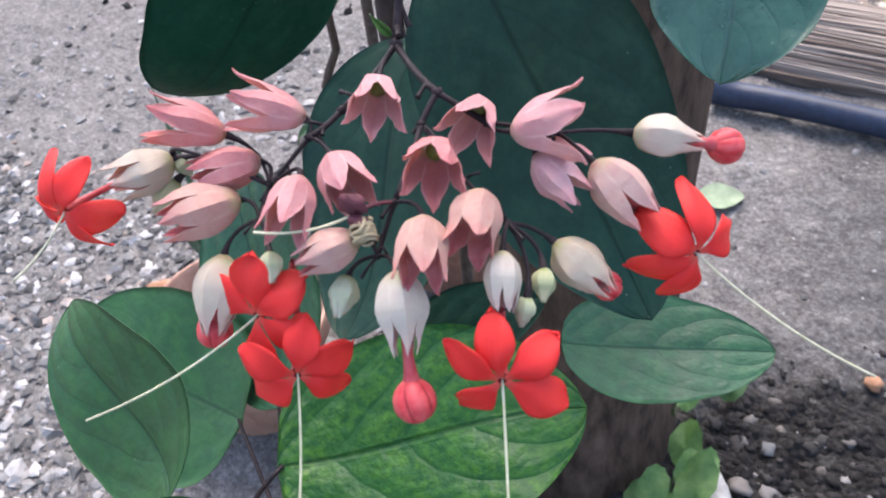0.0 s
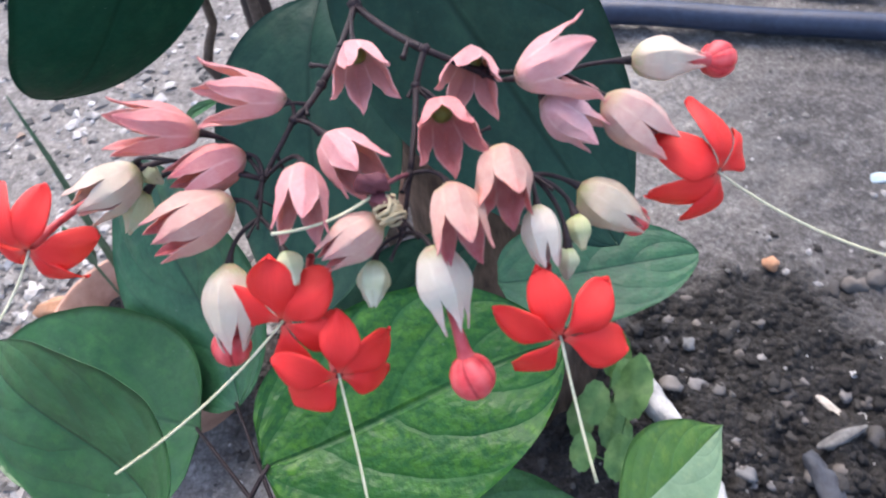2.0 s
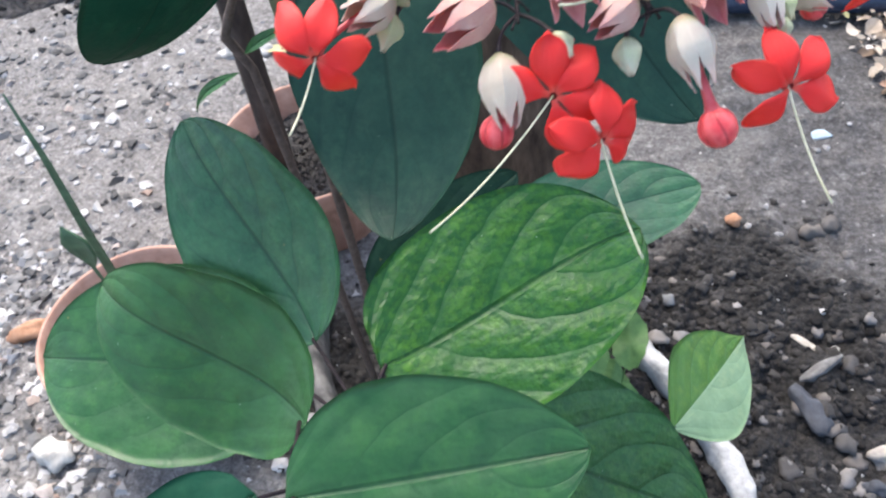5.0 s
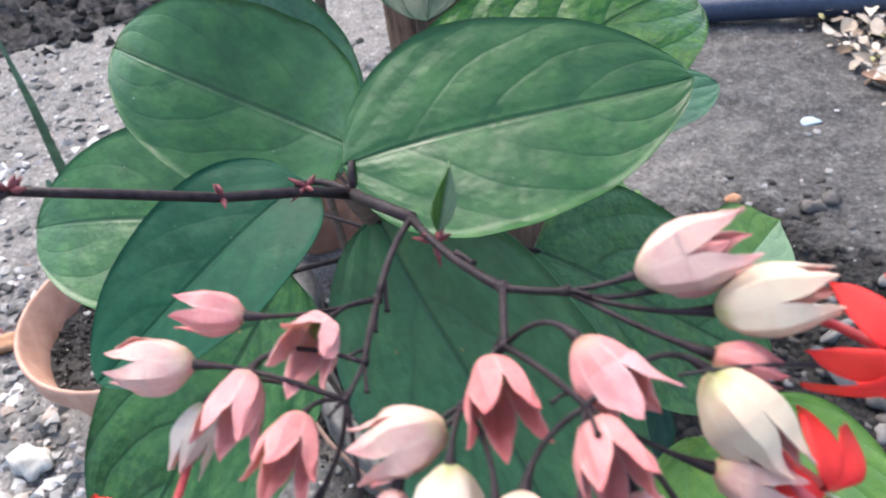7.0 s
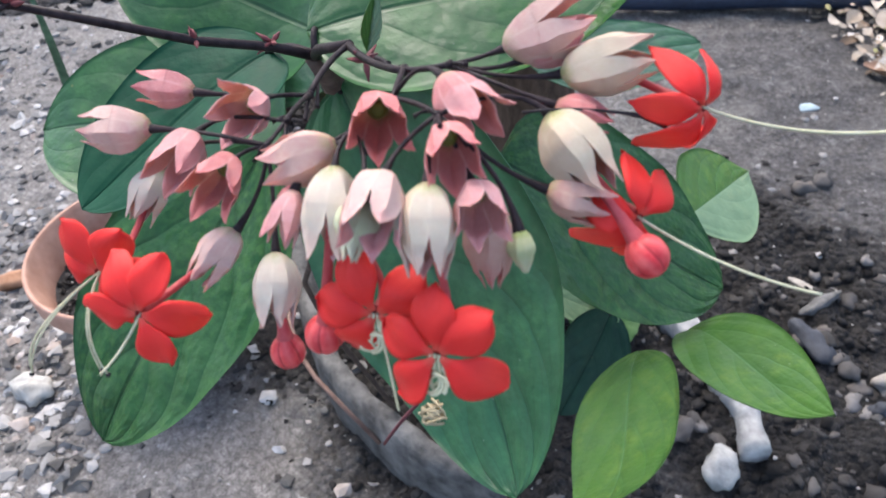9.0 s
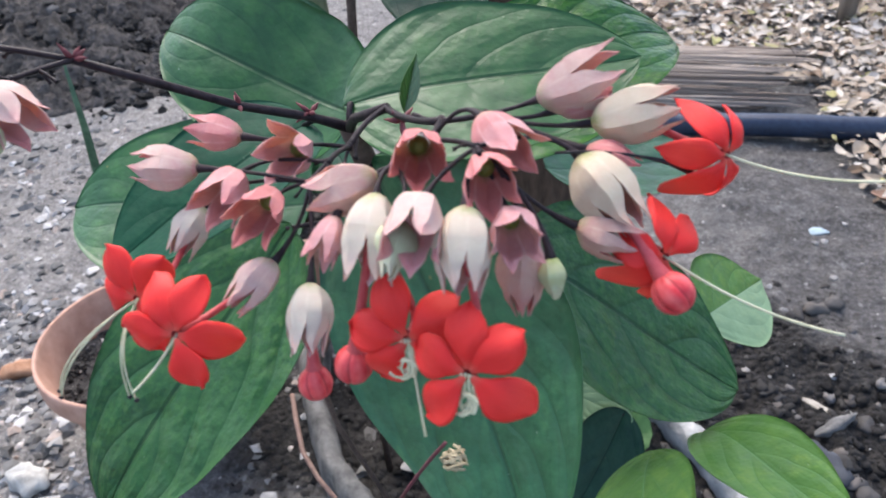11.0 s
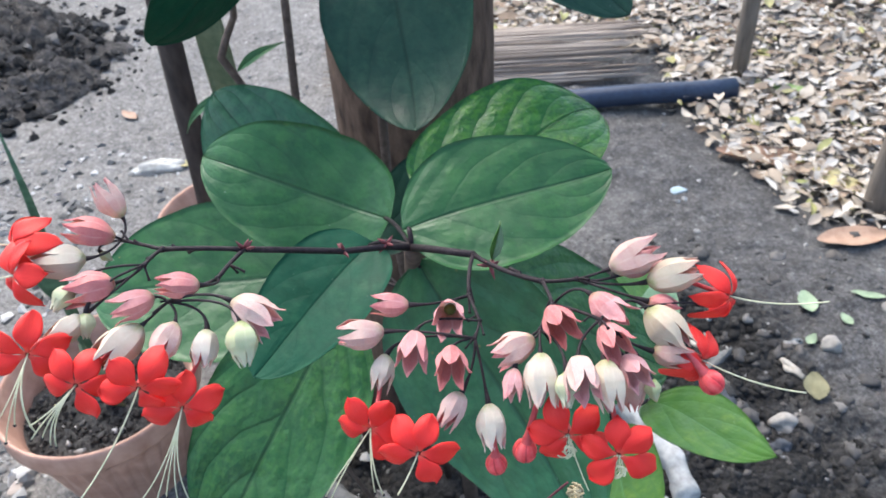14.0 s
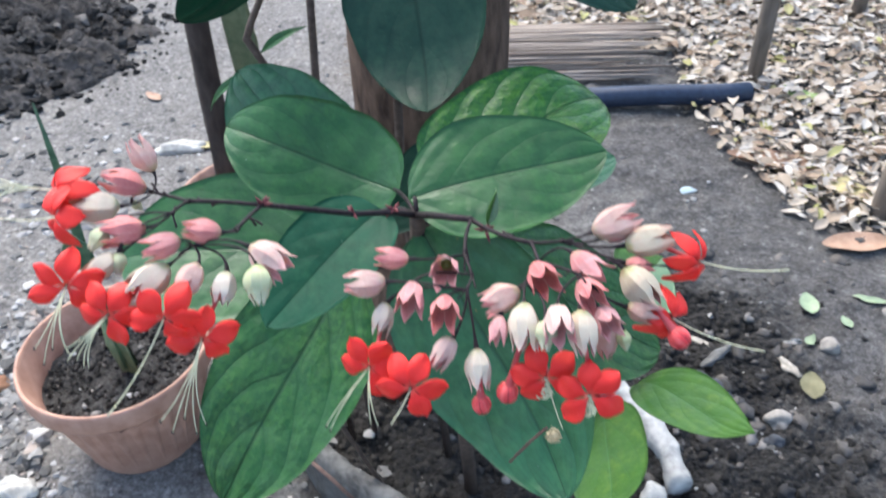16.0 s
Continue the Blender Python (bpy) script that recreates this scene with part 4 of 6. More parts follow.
def flower(centre, axis, root, ends, kind, back=0.0, size=1.0):
    """Five red petals on a thin tube, with pale stamens that reach far out."""
    c = Vector(centre)
    w, a, b = frame_of(axis)
    r0, r1 = Vector(root), c + w * 0.001
    lead = c - w * min(0.014, (r1 - r0).length * 0.7)
    pts = [r0 * (1 - t) ** 2 + lead * (2 * t * (1 - t)) + r1 * t * t for t in (i / 10 for i in range(11))]
    v, f = tube(pts, [0.0010] * 7 + [0.0011, 0.0013, 0.0016, 0.0020], 9, False)
    ob = on_shrub("flower", mesh_of("flower", v, f), TUBE, "scarlet five-petalled flower with long pale stamens")
    # the petals fan out on the side away from the stamens
    away = c - Vector(ends[0])
    fan = math.atan2(away.dot(b), away.dot(a))
    for i in range(5):
        ang = fan + math.radians(62 * (i - 2) + turn.uniform(-9, 9))
        me = petal_mesh(c, w, a, b, ang, size * turn.uniform(0.0152, 0.0178), size * turn.uniform(0.0098, 0.0118), back + turn.uniform(-0.05, 0.55), turn.uniform(-0.7, 0.7))
        part("petal", me, PETAL, ob)
    lines = []
    for e in ends:
        e = Vector(e)
        d = e - c
        side = d.cross(w).normalized() if d.cross(w).length > 1e-6 else a
        count = {"style": 1, "pair": 2, "many": 5, "curl": 1, "curlonly": 0}[kind]
        for q in range(count):
            tip = e - d * (turn.uniform(-0.10, 0.12) if q else 0)
            spread = side * (d.length * ((q - (count - 1) / 2) * 0.13 + (turn.uniform(-0.03, 0.03) if count > 1 else 0)))
            lift = w * d.length * 0.17 + Vector((0, 0, 0.05 * d.length)) if count > 1 else Vector((0, 0, -0.07 * d.length))
            pts = bow(c + w * 0.001, tip, lift, 14)
            lines.append(([p + spread * (k / 14) ** 2 + Vector((0, 0, -0.10 * d.length * (k / 14) ** 4 * (q % 2))) for k, p in enumerate(pts)], 0.00035 if kind == "style" else 0.00030))
    if kind in ("curl", "curlonly"):
        for q in range(4):
            pts = []
            for i in range(26):
                t = i / 25
                ph = t * 9 + q
                r = 0.0026 * min(1, max(0, t - 0.25) * 3)
                pts.append(c + w * (0.002 + 0.004 * t) - Vector((0, 0, 1)) * (0.008 * min(t * 2, 1)) + a * (math.cos(ph) * r + (q - 1.5) * 0.001) + b * math.sin(ph) * r)
            lines.append((pts, 0.00038))
    for pts, r in lines:
        v, f = tube(pts, r, 6)
        part("stamen", mesh_of("stamen", v, f), FILAMENT, ob, "pale thread-like stamen")
    if kind in ("pair", "many"):
        for pts, r in lines:
            v, f = tuple_blob(pts[-1], 0.0008)
            part("anther", mesh_of("anther", v, f), ANTHER, ob, "tiny dark anther")


def bud(centre, r, root):
    """An unopened red corolla: a grooved ball on its tube."""
    c, q = Vector(centre), Vector(root)
    w, a, b = frame_of(c - q)
    rows, sides = 14, 40
    verts, faces, uvs = [], [], []
    for i in range(rows + 1):
        th = math.pi * i / rows
        for j in range(sides):
            ph = 2 * math.pi * j / sides
            groove = 1 - 0.17 * math.sin(th) * max(0, math.cos(5 * ph + 1.2 * math.cos(th))) ** 6
            z = -math.cos(th) * r * (1.08 if th < 1.57 else 1.0)
            rr = math.sin(th) * r * groove
            verts.append(c + w * z + a * (rr * math.cos(ph)) + b * (rr * math.sin(ph)))
            uvs.append((i / rows, j / sides))
    for i in range(rows):
        for j in range(sides):
            k = (j + 1) % sides
            faces.append((i * sides + j, i * sides + k, (i + 1) * sides + k, (i + 1) * sides + j))
    ob = on_shrub("flower_bud", mesh_of("flower_bud", verts, faces, uvs), BUD, "round grooved red flower bud")
    v, f = tube(bow(q, c - w * r * 0.8, (0, 0, 0), 6), [0.0011, 0.0011, 0.0012, 0.0013, 0.0015, 0.0018, 0.0026], 9, False)
    part("bud_tube", mesh_of("bud_tube", v, f), TUBE, ob)


NODES1 = {"r": (-0.0950, 0.2140, 0.9720), "l1": (-0.0908, 0.1782, 0.9725), "l2": (-0.0946, 0.1663, 0.9702), "l3": (-0.0979, 0.1497, 0.9643), "l4": (-0.0961, 0.1408, 0.9598), "r1": (-0.0647, 0.1904, 0.9775), "r2": (-0.0646, 0.1806, 0.9735), "r3": (-0.0487, 0.1897, 0.9720), "m1": (-0.0591, 0.1563, 0.9669), "m2": (-0.0586, 0.1445, 0.9577), "k1": (-0.0312, 0.1665, 0.9611), "r4": (-0.0295, 0.1949, 0.9704)}
NODES2 = {"n0": (-0.1550, -0.0092, 0.8033), "n1": (-0.1585, -0.0420, 0.8056), "n2": (-0.1546, -0.0700, 0.8162), "n3": (-0.1570, -0.0793, 0.8152), "n4": (-0.1252, -0.0519, 0.8211), "n5": (-0.1231, -0.0724, 0.8260), "n6": (-0.1109, -0.0580, 0.8270), "n7": (-0.1071, -0.0931, 0.8361), "n8": (-0.1302, -0.0872, 0.8263)}
NODES3 = {"l0": (-0.2659, -0.0192, 0.8230), "l1": (-0.3022, -0.0256, 0.8310), "l2": (-0.2733, -0.0430, 0.8259), "l3": (-0.3037, -0.0442, 0.8373), "l4": (-0.2886, -0.0659, 0.8337), "l5": (-0.3259, -0.0136, 0.8288)}
C1_ROOT = (-0.100, 0.232, 0.995)
LINKS1 = [(C1_ROOT, "r", 0.0015), ("r", "l1", 0.0010), ("l1", "l2", 0.0009), ("l2", "l3", 0.0007), ("l3", "l4", 0.0006), ("r", "r1", 0.0011), ("r1", "r2", 0.0009), ("r1", "r3", 0.0009), ("r2", "m1", 0.0008), ("m1", "m2", 0.0007), ("r2", "k1", 0.0007), ("r3", "r4", 0.0007)]
LINKS2 = [("n0", "n1", 0.0010), ("n1", "n2", 0.0008), ("n2", "n3", 0.0006), ("n0", "n4", 0.0012), ("n4", "n5", 0.0009), ("n4", "n6", 0.0009), ("n5", "n7", 0.0007), ("n5", "n8", 0.0007)]
LINKS3 = [("l0", "l1", 0.0012), ("l1", "l3", 0.0009), ("l1", "l5", 0.0009), ("l0", "l2", 0.0010), ("l2", "l4", 0.0007)]


# flower cluster 1
cluster_nodes(NODES1, LINKS1)
calyx((-0.0851, 0.1903, 0.9762), (0.5010, -0.8653, 0.0134), 0.0202, PINK, .8, NODES1["r"])
calyx((-0.0534, 0.1961, 0.9729), (0.1892, -0.9743, 0.1224), 0.0202, PINK, .8, NODES1["r3"])
calyx((-0.0566, 0.1753, 0.9730), (0.4597, -0.8830, 0.0952), 0.0202, PINK, .8, NODES1["r2"])
calyx((-0.0396, 0.1867, 0.9740), (0.8898, 0.4307, 0.1508), 0.0221, PINK, 1., NODES1["r3"])
calyx((-0.0330, 0.1869, 0.9676), (0.8774, -0.1923, -0.4394), 0.0190, PINK, .4, NODES1["r4"])
calyx((-0.0137, 0.2098, 0.9642), (0.9761, 0.2124, -0.0452), 0.0193, WHITE, .1, NODES1["r4"])
calyx((-0.0176, 0.1912, 0.9669), (0.8477, -0.2069, -0.4886), 0.0221, PALE, .3, NODES1["r4"])
calyx((-0.0388, 0.1677, 0.9686), (0.2725, -0.9459, -0.1762), 0.0202, PALE, .65, NODES1["k1"])
calyx((-0.0480, 0.1532, 0.9688), (0.4698, -0.8512, -0.2340), 0.0202, PALE, .65, NODES1["m1"])
calyx((-0.0276, 0.1572, 0.9611), (0.3347, -0.7376, -0.5865), 0.0158, WHITE, .25, NODES1["k1"])
calyx((-0.0204, 0.1725, 0.9526), (0.8892, -0.1737, -0.4233), 0.0205, WHITE, .1, NODES1["k1"])
calyx((-0.0195, 0.1639, 0.9515), (0.3813, -0.8600, -0.3392), 0.0098, GREEN, 0, NODES1["k1"])
calyx((-0.0196, 0.1543, 0.9504), (0.1296, -0.7874, -0.6027), 0.0084, GREEN, 0, NODES1["k1"])
calyx((-0.0500, 0.1412, 0.9594), (0.4208, -0.6381, -0.6448), 0.0220, WHITE, .15, NODES1["m2"])
calyx((-0.0630, 0.1436, 0.9636), (-0.5889, -0.8031, -0.0913), 0.0182, PALE, .2, NODES1["m2"])
calyx((-0.0826, 0.1614, 0.9712), (0.8000, -0.5752, -0.1710), 0.0197, PINK, .65, NODES1["l2"])
calyx((-0.0843, 0.1499, 0.9723), (0.3022, -0.9270, -0.2222), 0.0202, PINK, .7, NODES1["l3"])
calyx((-0.0978, 0.1705, 0.9737), (-0.7011, -0.5758, 0.4205), 0.0240, PINK, .8, NODES1["l2"], fat=0.84)
calyx((-0.1175, 0.1565, 0.9716), (-0.6692, -0.5392, 0.5113), 0.0240, PINK, .75, NODES1["l3"], fat=0.84)
calyx((-0.1051, 0.1554, 0.9667), (-0.6331, -0.7690, 0.0885), 0.0213, PINK, .3, NODES1["l3"])
calyx((-0.1044, 0.1433, 0.9622), (-0.5820, -0.8105, 0.0670), 0.0240, PALE, .3, NODES1["l4"])
calyx((-0.1363, 0.1488, 0.9620), (-0.4834, -0.8753, 0.0159), 0.0204, WHITE, .2, NODES1["l3"])
calyx((-0.1360, 0.1468, 0.9556), (-0.1615, -0.8810, -0.4447), 0.0132, GREEN, 0, NODES1["l3"])
calyx((-0.1364, 0.1495, 0.9621), (0.6774, -0.0179, -0.7354), 0.0075, GREEN, 0, NODES1["l3"])
calyx((-0.1009, 0.1287, 0.9549), (0.2279, -0.7516, -0.6190), 0.0230, WHITE, .15, NODES1["l4"])
calyx((-0.0851, 0.1319, 0.9597), (0.6268, -0.7457, -0.2260), 0.0097, GREEN, 0, NODES1["l4"])
calyx((-0.0647, 0.1379, 0.9539), (0.2030, -0.8741, -0.4412), 0.0119, GREEN, 0, NODES1["m2"])
flower((-0.0842, 0.1213, 0.9463), (0.0510, -0.9006, 0.4317), (-0.0800, 0.1345, 0.9560), [(-0.1144, 0.0770, 0.9338)], "style")
flower((-0.0705, 0.1155, 0.9351), (0.6248, -0.7339, 0.2665), (-0.0790, 0.1320, 0.9520), [(-0.0557, 0.0883, 0.9137)], "style")
flower((-0.0178, 0.1354, 0.9401), (0.4290, -0.8167, 0.3859), (-0.0228, 0.1460, 0.9525), [(-0.0033, 0.1087, 0.9193)], "style")
flower((0.0119, 0.1890, 0.9477), (0.8091, -0.5252, 0.2636), (-0.0092, 0.1891, 0.9621), [(0.0635, 0.1854, 0.9262)], "style", back=0.45)
flower((-0.1531, 0.1197, 0.9600), (0.1385, -0.9580, 0.2512), (-0.1408, 0.1408, 0.9621), [(-0.1570, 0.0963, 0.9502)], "style", back=0.45)
bud((-0.0366, 0.1217, 0.9347), 0.00575, (-0.0453, 0.1342, 0.9523))
bud((-0.1006, 0.1154, 0.9360), 0.00525, (-0.0983, 0.1201, 0.9477))
bud((0.0089, 0.2248, 0.9550), 0.00525, (-0.0042, 0.2118, 0.9638))
bud((-0.0060, 0.1748, 0.9393), 0.00425, (-0.0113, 0.1707, 0.9482))
finish_stalks()

# flower cluster 2
cluster_nodes(NODES2, LINKS2)
calyx((-0.1858, -0.0578, 0.8166), (-0.9934, 0.0195, 0.1126), 0.0177, PINK, .5, NODES2["n1"])
calyx((-0.1971, -0.0677, 0.8106), (-0.9936, -0.1099, 0.0253), 0.0215, PALE, .3, NODES2["n3"])
calyx((-0.1672, -0.0564, 0.8132), (-0.0471, -0.9485, 0.3133), 0.0202, PINK, .8, NODES2["n1"])
calyx((-0.1834, -0.0690, 0.8101), (-0.0753, -0.9951, -0.0641), 0.0202, PINK, .65, NODES2["n2"])
calyx((-0.1677, -0.0807, 0.8106), (-0.0123, -0.9923, 0.1231), 0.0202, PINK, .75, NODES2["n3"])
calyx((-0.1330, -0.0912, 0.8254), (-0.9217, -0.2881, -0.2599), 0.0197, PALE, .45, NODES2["n8"])
calyx((-0.1314, -0.0992, 0.8253), (-0.0029, -0.7387, -0.6740), 0.0225, WHITE, .5, NODES2["n8"])
calyx((-0.1252, -0.0788, 0.8290), (0.2601, -0.9557, 0.1379), 0.0202, PINK, .75, NODES2["n5"])
calyx((-0.1176, -0.1062, 0.8290), (0.0047, -0.9955, -0.0951), 0.0202, PALE, .6, NODES2["n7"])
calyx((-0.1059, -0.0927, 0.8321), (0.3043, -0.9525, 0.0080), 0.0183, PINK, .75, NODES2["n7"])
calyx((-0.1077, -0.1079, 0.8288), (0.0781, -0.8086, -0.5831), 0.0213, WHITE, .3, NODES2["n7"])
calyx((-0.0954, -0.1018, 0.8178), (0.0570, -0.4851, -0.8726), 0.0199, PALE, .1, NODES2["n7"])
calyx((-0.1223, -0.1099, 0.8250), (-0.0796, -0.8510, -0.5192), 0.0138, GREEN, 0, NODES2["n8"])
calyx((-0.0882, -0.1073, 0.8159), (0.1980, -0.5736, -0.7949), 0.0099, GREEN, 0, NODES2["n7"])
calyx((-0.0986, -0.1025, 0.8238), (0.2964, -0.9540, 0.0451), 0.0165, PINK, .7, NODES2["n7"])
calyx((-0.1419, -0.1009, 0.8191), (-0.1481, -0.8403, -0.5215), 0.0142, PINK, .4, NODES2["n8"])
calyx((-0.0966, -0.0574, 0.8315), (0.9141, 0.1249, 0.3859), 0.0246, PALE, .3, NODES2["n6"])
calyx((-0.0914, -0.0585, 0.8291), (0.8949, 0.2514, 0.3687), 0.0167, PINK, .4, NODES2["n6"])
calyx((-0.0817, -0.0643, 0.8286), (0.9560, -0.0200, 0.2926), 0.0237, WHITE, .3, NODES2["n6"])
calyx((-0.1084, -0.0789, 0.8369), (0.5909, -0.7204, -0.3630), 0.0196, PINK, .65, NODES2["n5"])
calyx((-0.0839, -0.0768, 0.8253), (0.6068, -0.6490, -0.4590), 0.0246, WHITE, .3, NODES2["n7"])
calyx((-0.0834, -0.0906, 0.8136), (0.9648, -0.1171, -0.2353), 0.0158, PALE, .2, NODES2["n7"])
calyx((-0.0829, -0.0726, 0.8252), (0.9518, -0.1202, -0.2823), 0.0150, PINK, .3, NODES2["n6"])
calyx((-0.1973, -0.0706, 0.7989), (-0.2773, -0.8251, -0.4923), 0.0177, WHITE, .2, NODES2["n3"])
calyx((-0.1639, -0.0957, 0.7996), (-0.5493, -0.6943, -0.4649), 0.0173, PALE, .2, NODES2["n3"])
calyx((-0.1530, -0.0991, 0.7956), (0.1059, -0.7727, -0.6259), 0.0199, WHITE, .35, NODES2["n3"])
flower((-0.2037, -0.1030, 0.7886), (-0.1139, -0.9004, 0.4198), (-0.1995, -0.0771, 0.7950), [(-0.2236, -0.1249, 0.7696), (-0.2007, -0.1239, 0.7692)], "pair")
flower((-0.1828, -0.1191, 0.7921), (-0.0618, -0.9077, 0.4150), (-0.1682, -0.1011, 0.7960), [(-0.1920, -0.1328, 0.7823)], "style")
flower((-0.1215, -0.1159, 0.7952), (-0.1336, -0.9438, 0.3022), (-0.1314, -0.1069, 0.8183), [(-0.1148, -0.1335, 0.7797)], "curl")
flower((-0.1037, -0.1299, 0.7994), (-0.1905, -0.8967, 0.3996), (-0.1070, -0.1157, 0.8232), [(-0.1038, -0.1373, 0.7967)], "curlonly")
flower((-0.0624, -0.0893, 0.8058), (0.5000, -0.8200, 0.2500), (-0.0772, -0.0840, 0.8203), [(-0.0195, -0.1014, 0.7946)], "style", back=0.6, size=0.85)
flower((-0.0493, -0.0715, 0.8252), (0.6200, -0.7500, 0.2200), (-0.0715, -0.0645, 0.8317), [(-0.0072, -0.0763, 0.8227)], "style", back=0.6, size=0.85)
bud((-0.1387, -0.1131, 0.7806), 0.00525, (-0.1314, -0.1077, 0.8175))
bud((-0.1509, -0.1127, 0.7715), 0.00475, (-0.1520, -0.1068, 0.7893))
bud((-0.0591, -0.0985, 0.8009), 0.00525, (-0.0764, -0.0848, 0.8197))
finish_stalks()

# flower cluster 3
cluster_nodes(NODES3, LINKS3)
calyx((-0.3265, -0.0028, 0.8348), (-0.4757, 0.3527, 0.8058), 0.0211, PALE, .35, NODES3["l5"])
calyx((-0.3268, -0.0163, 0.8329), (-0.8920, -0.1424, 0.4291), 0.0246, PINK, .3, NODES3["l5"])
calyx((-0.3368, -0.0304, 0.8318), (-0.9080, -0.3499, 0.2306), 0.0246, WHITE, .25, NODES3["l5"])
calyx((-0.3163, -0.0508, 0.8333), (-0.8701, -0.4596, 0.1782), 0.0227, PINK, .4, NODES3["l3"])
calyx((-0.2936, -0.0656, 0.8371), (-0.8594, -0.5078, 0.0595), 0.0196, PINK, .5, NODES3["l4"])
calyx((-0.2754, -0.0592, 0.8364), (-0.9206, -0.2432, 0.3056), 0.0191, PINK, .3, NODES3["l2"])
calyx((-0.2598, -0.0687, 0.8349), (0.8120, -0.3618, -0.4580), 0.0228, PALE, .6, NODES3["l4"])
calyx((-0.2549, -0.0783, 0.8320), (0.1006, -0.7391, -0.6661), 0.0197, GREEN, .05, NODES3["l4"])
calyx((-0.2990, -0.0747, 0.8288), (-0.6555, -0.7180, -0.2342), 0.0243, WHITE, .25, NODES3["l4"])
calyx((-0.2841, -0.0748, 0.8299), (-0.3637, -0.8350, -0.4129), 0.0184, PALE, .4, NODES3["l4"])
calyx((-0.2712, -0.0757, 0.8257), (-0.1480, -0.7873, -0.5986), 0.0170, WHITE, .35, NODES3["l4"])
calyx((-0.3273, -0.0664, 0.8284), (-0.7088, -0.6679, -0.2271), 0.0178, WHITE, .2, NODES3["l3"])
calyx((-0.3343, -0.0542, 0.8356), (-0.5339, -0.7235, -0.4376), 0.0129, GREEN, 0, NODES3["l3"])
calyx((-0.3354, -0.0195, 0.8269), (0.7145, -0.1458, -0.6843), 0.0075, GREEN, 0, NODES3["l5"])
calyx((-0.3260, -0.0653, 0.8297), (-0.0087, -0.6865, -0.7271), 0.0115, GREEN, 0, NODES3["l3"])
flower((-0.3459, -0.0835, 0.8254), (0.2093, -0.9274, 0.3102), (-0.3330, -0.0718, 0.8266), [(-0.3507, -0.1077, 0.8025)], "many")
flower((-0.3231, -0.0964, 0.8186), (0.1118, -0.9106, 0.3978), (-0.3062, -0.0825, 0.8263), [(-0.3376, -0.1133, 0.8052)], "many")
flower((-0.2929, -0.1047, 0.8245), (0.1458, -0.9568, 0.2516), (-0.2871, -0.0817, 0.8265), [(-0.3177, -0.1365, 0.7937)], "style")
flower((-0.2804, -0.1021, 0.8081), (0.2442, -0.9170, 0.3155), (-0.2724, -0.0818, 0.8211), [(-0.2885, -0.1295, 0.7817)], "many")
flower((-0.3644, -0.0314, 0.8428), (-0.5943, -0.6068, 0.5278), (-0.3468, -0.0343, 0.8344), [(-0.3968, -0.0353, 0.8466)], "many", back=0.45)
flower((-0.3612, -0.0460, 0.8373), (-0.5809, -0.7123, 0.3939), (-0.3468, -0.0343, 0.8344), [(-0.3924, -0.0499, 0.8410)], "style", back=0.45)
finish_stalks()



# ---- small parts of the shrub ----
def tuft(at, seed):
    """A few tiny reddish scales where a shoot forks."""
    r = random.Random(seed)
    pieces = []
    for i in range(5):
        d = Vector((r.uniform(-1, 1), r.uniform(-1, 1), r.uniform(-0.6, 1))).normalized()
        pieces.append(tube([Vector(at), Vector(at) + d * 0.003, Vector(at) + d * r.uniform(0.005, 0.008)], [0.0008, 0.0011, 0.0002], 6))
    v, f = joined(pieces)
    on_shrub("bud_scale", mesh_of("bud_scale", v, f), SCALE, "tiny reddish bud scales")


ROOT = plain_material("reddish_brown_shoot", (0.13, 0.075, 0.055), (0.24, 0.15, 0.12), 0.7, 120, 0.5)
SCALE = plain_material("reddish_scale", (0.13, 0.025, 0.035), (0.24, 0.07, 0.07), 0.6, 300)
tuft((-0.225, 0.017, 0.789), 1)
tuft((-0.266, -0.019, 0.823), 2)
tuft((-0.147, -0.018, 0.803), 3)
tuft((-0.203, 0.035, 0.778), 4)
leaf((-0.146, -0.018, 0.806), (-0.141, -0.013, 0.826), 0.0065, (0.35, -0.9, 0.25), 0.0005, YOUNG_LEAF, fold=0.35, blunt=1.5, pale_half=True, label="tiny pointed green leaflet")
leaf((-0.096, 0.215, 0.9735), (-0.1035, 0.214, 0.981), 0.0030, (0.1, -0.7, 0.6), 0.001, YOUNG_LEAF, fold=0.5, blunt=1.5, label="tiny pointed green leaflet")


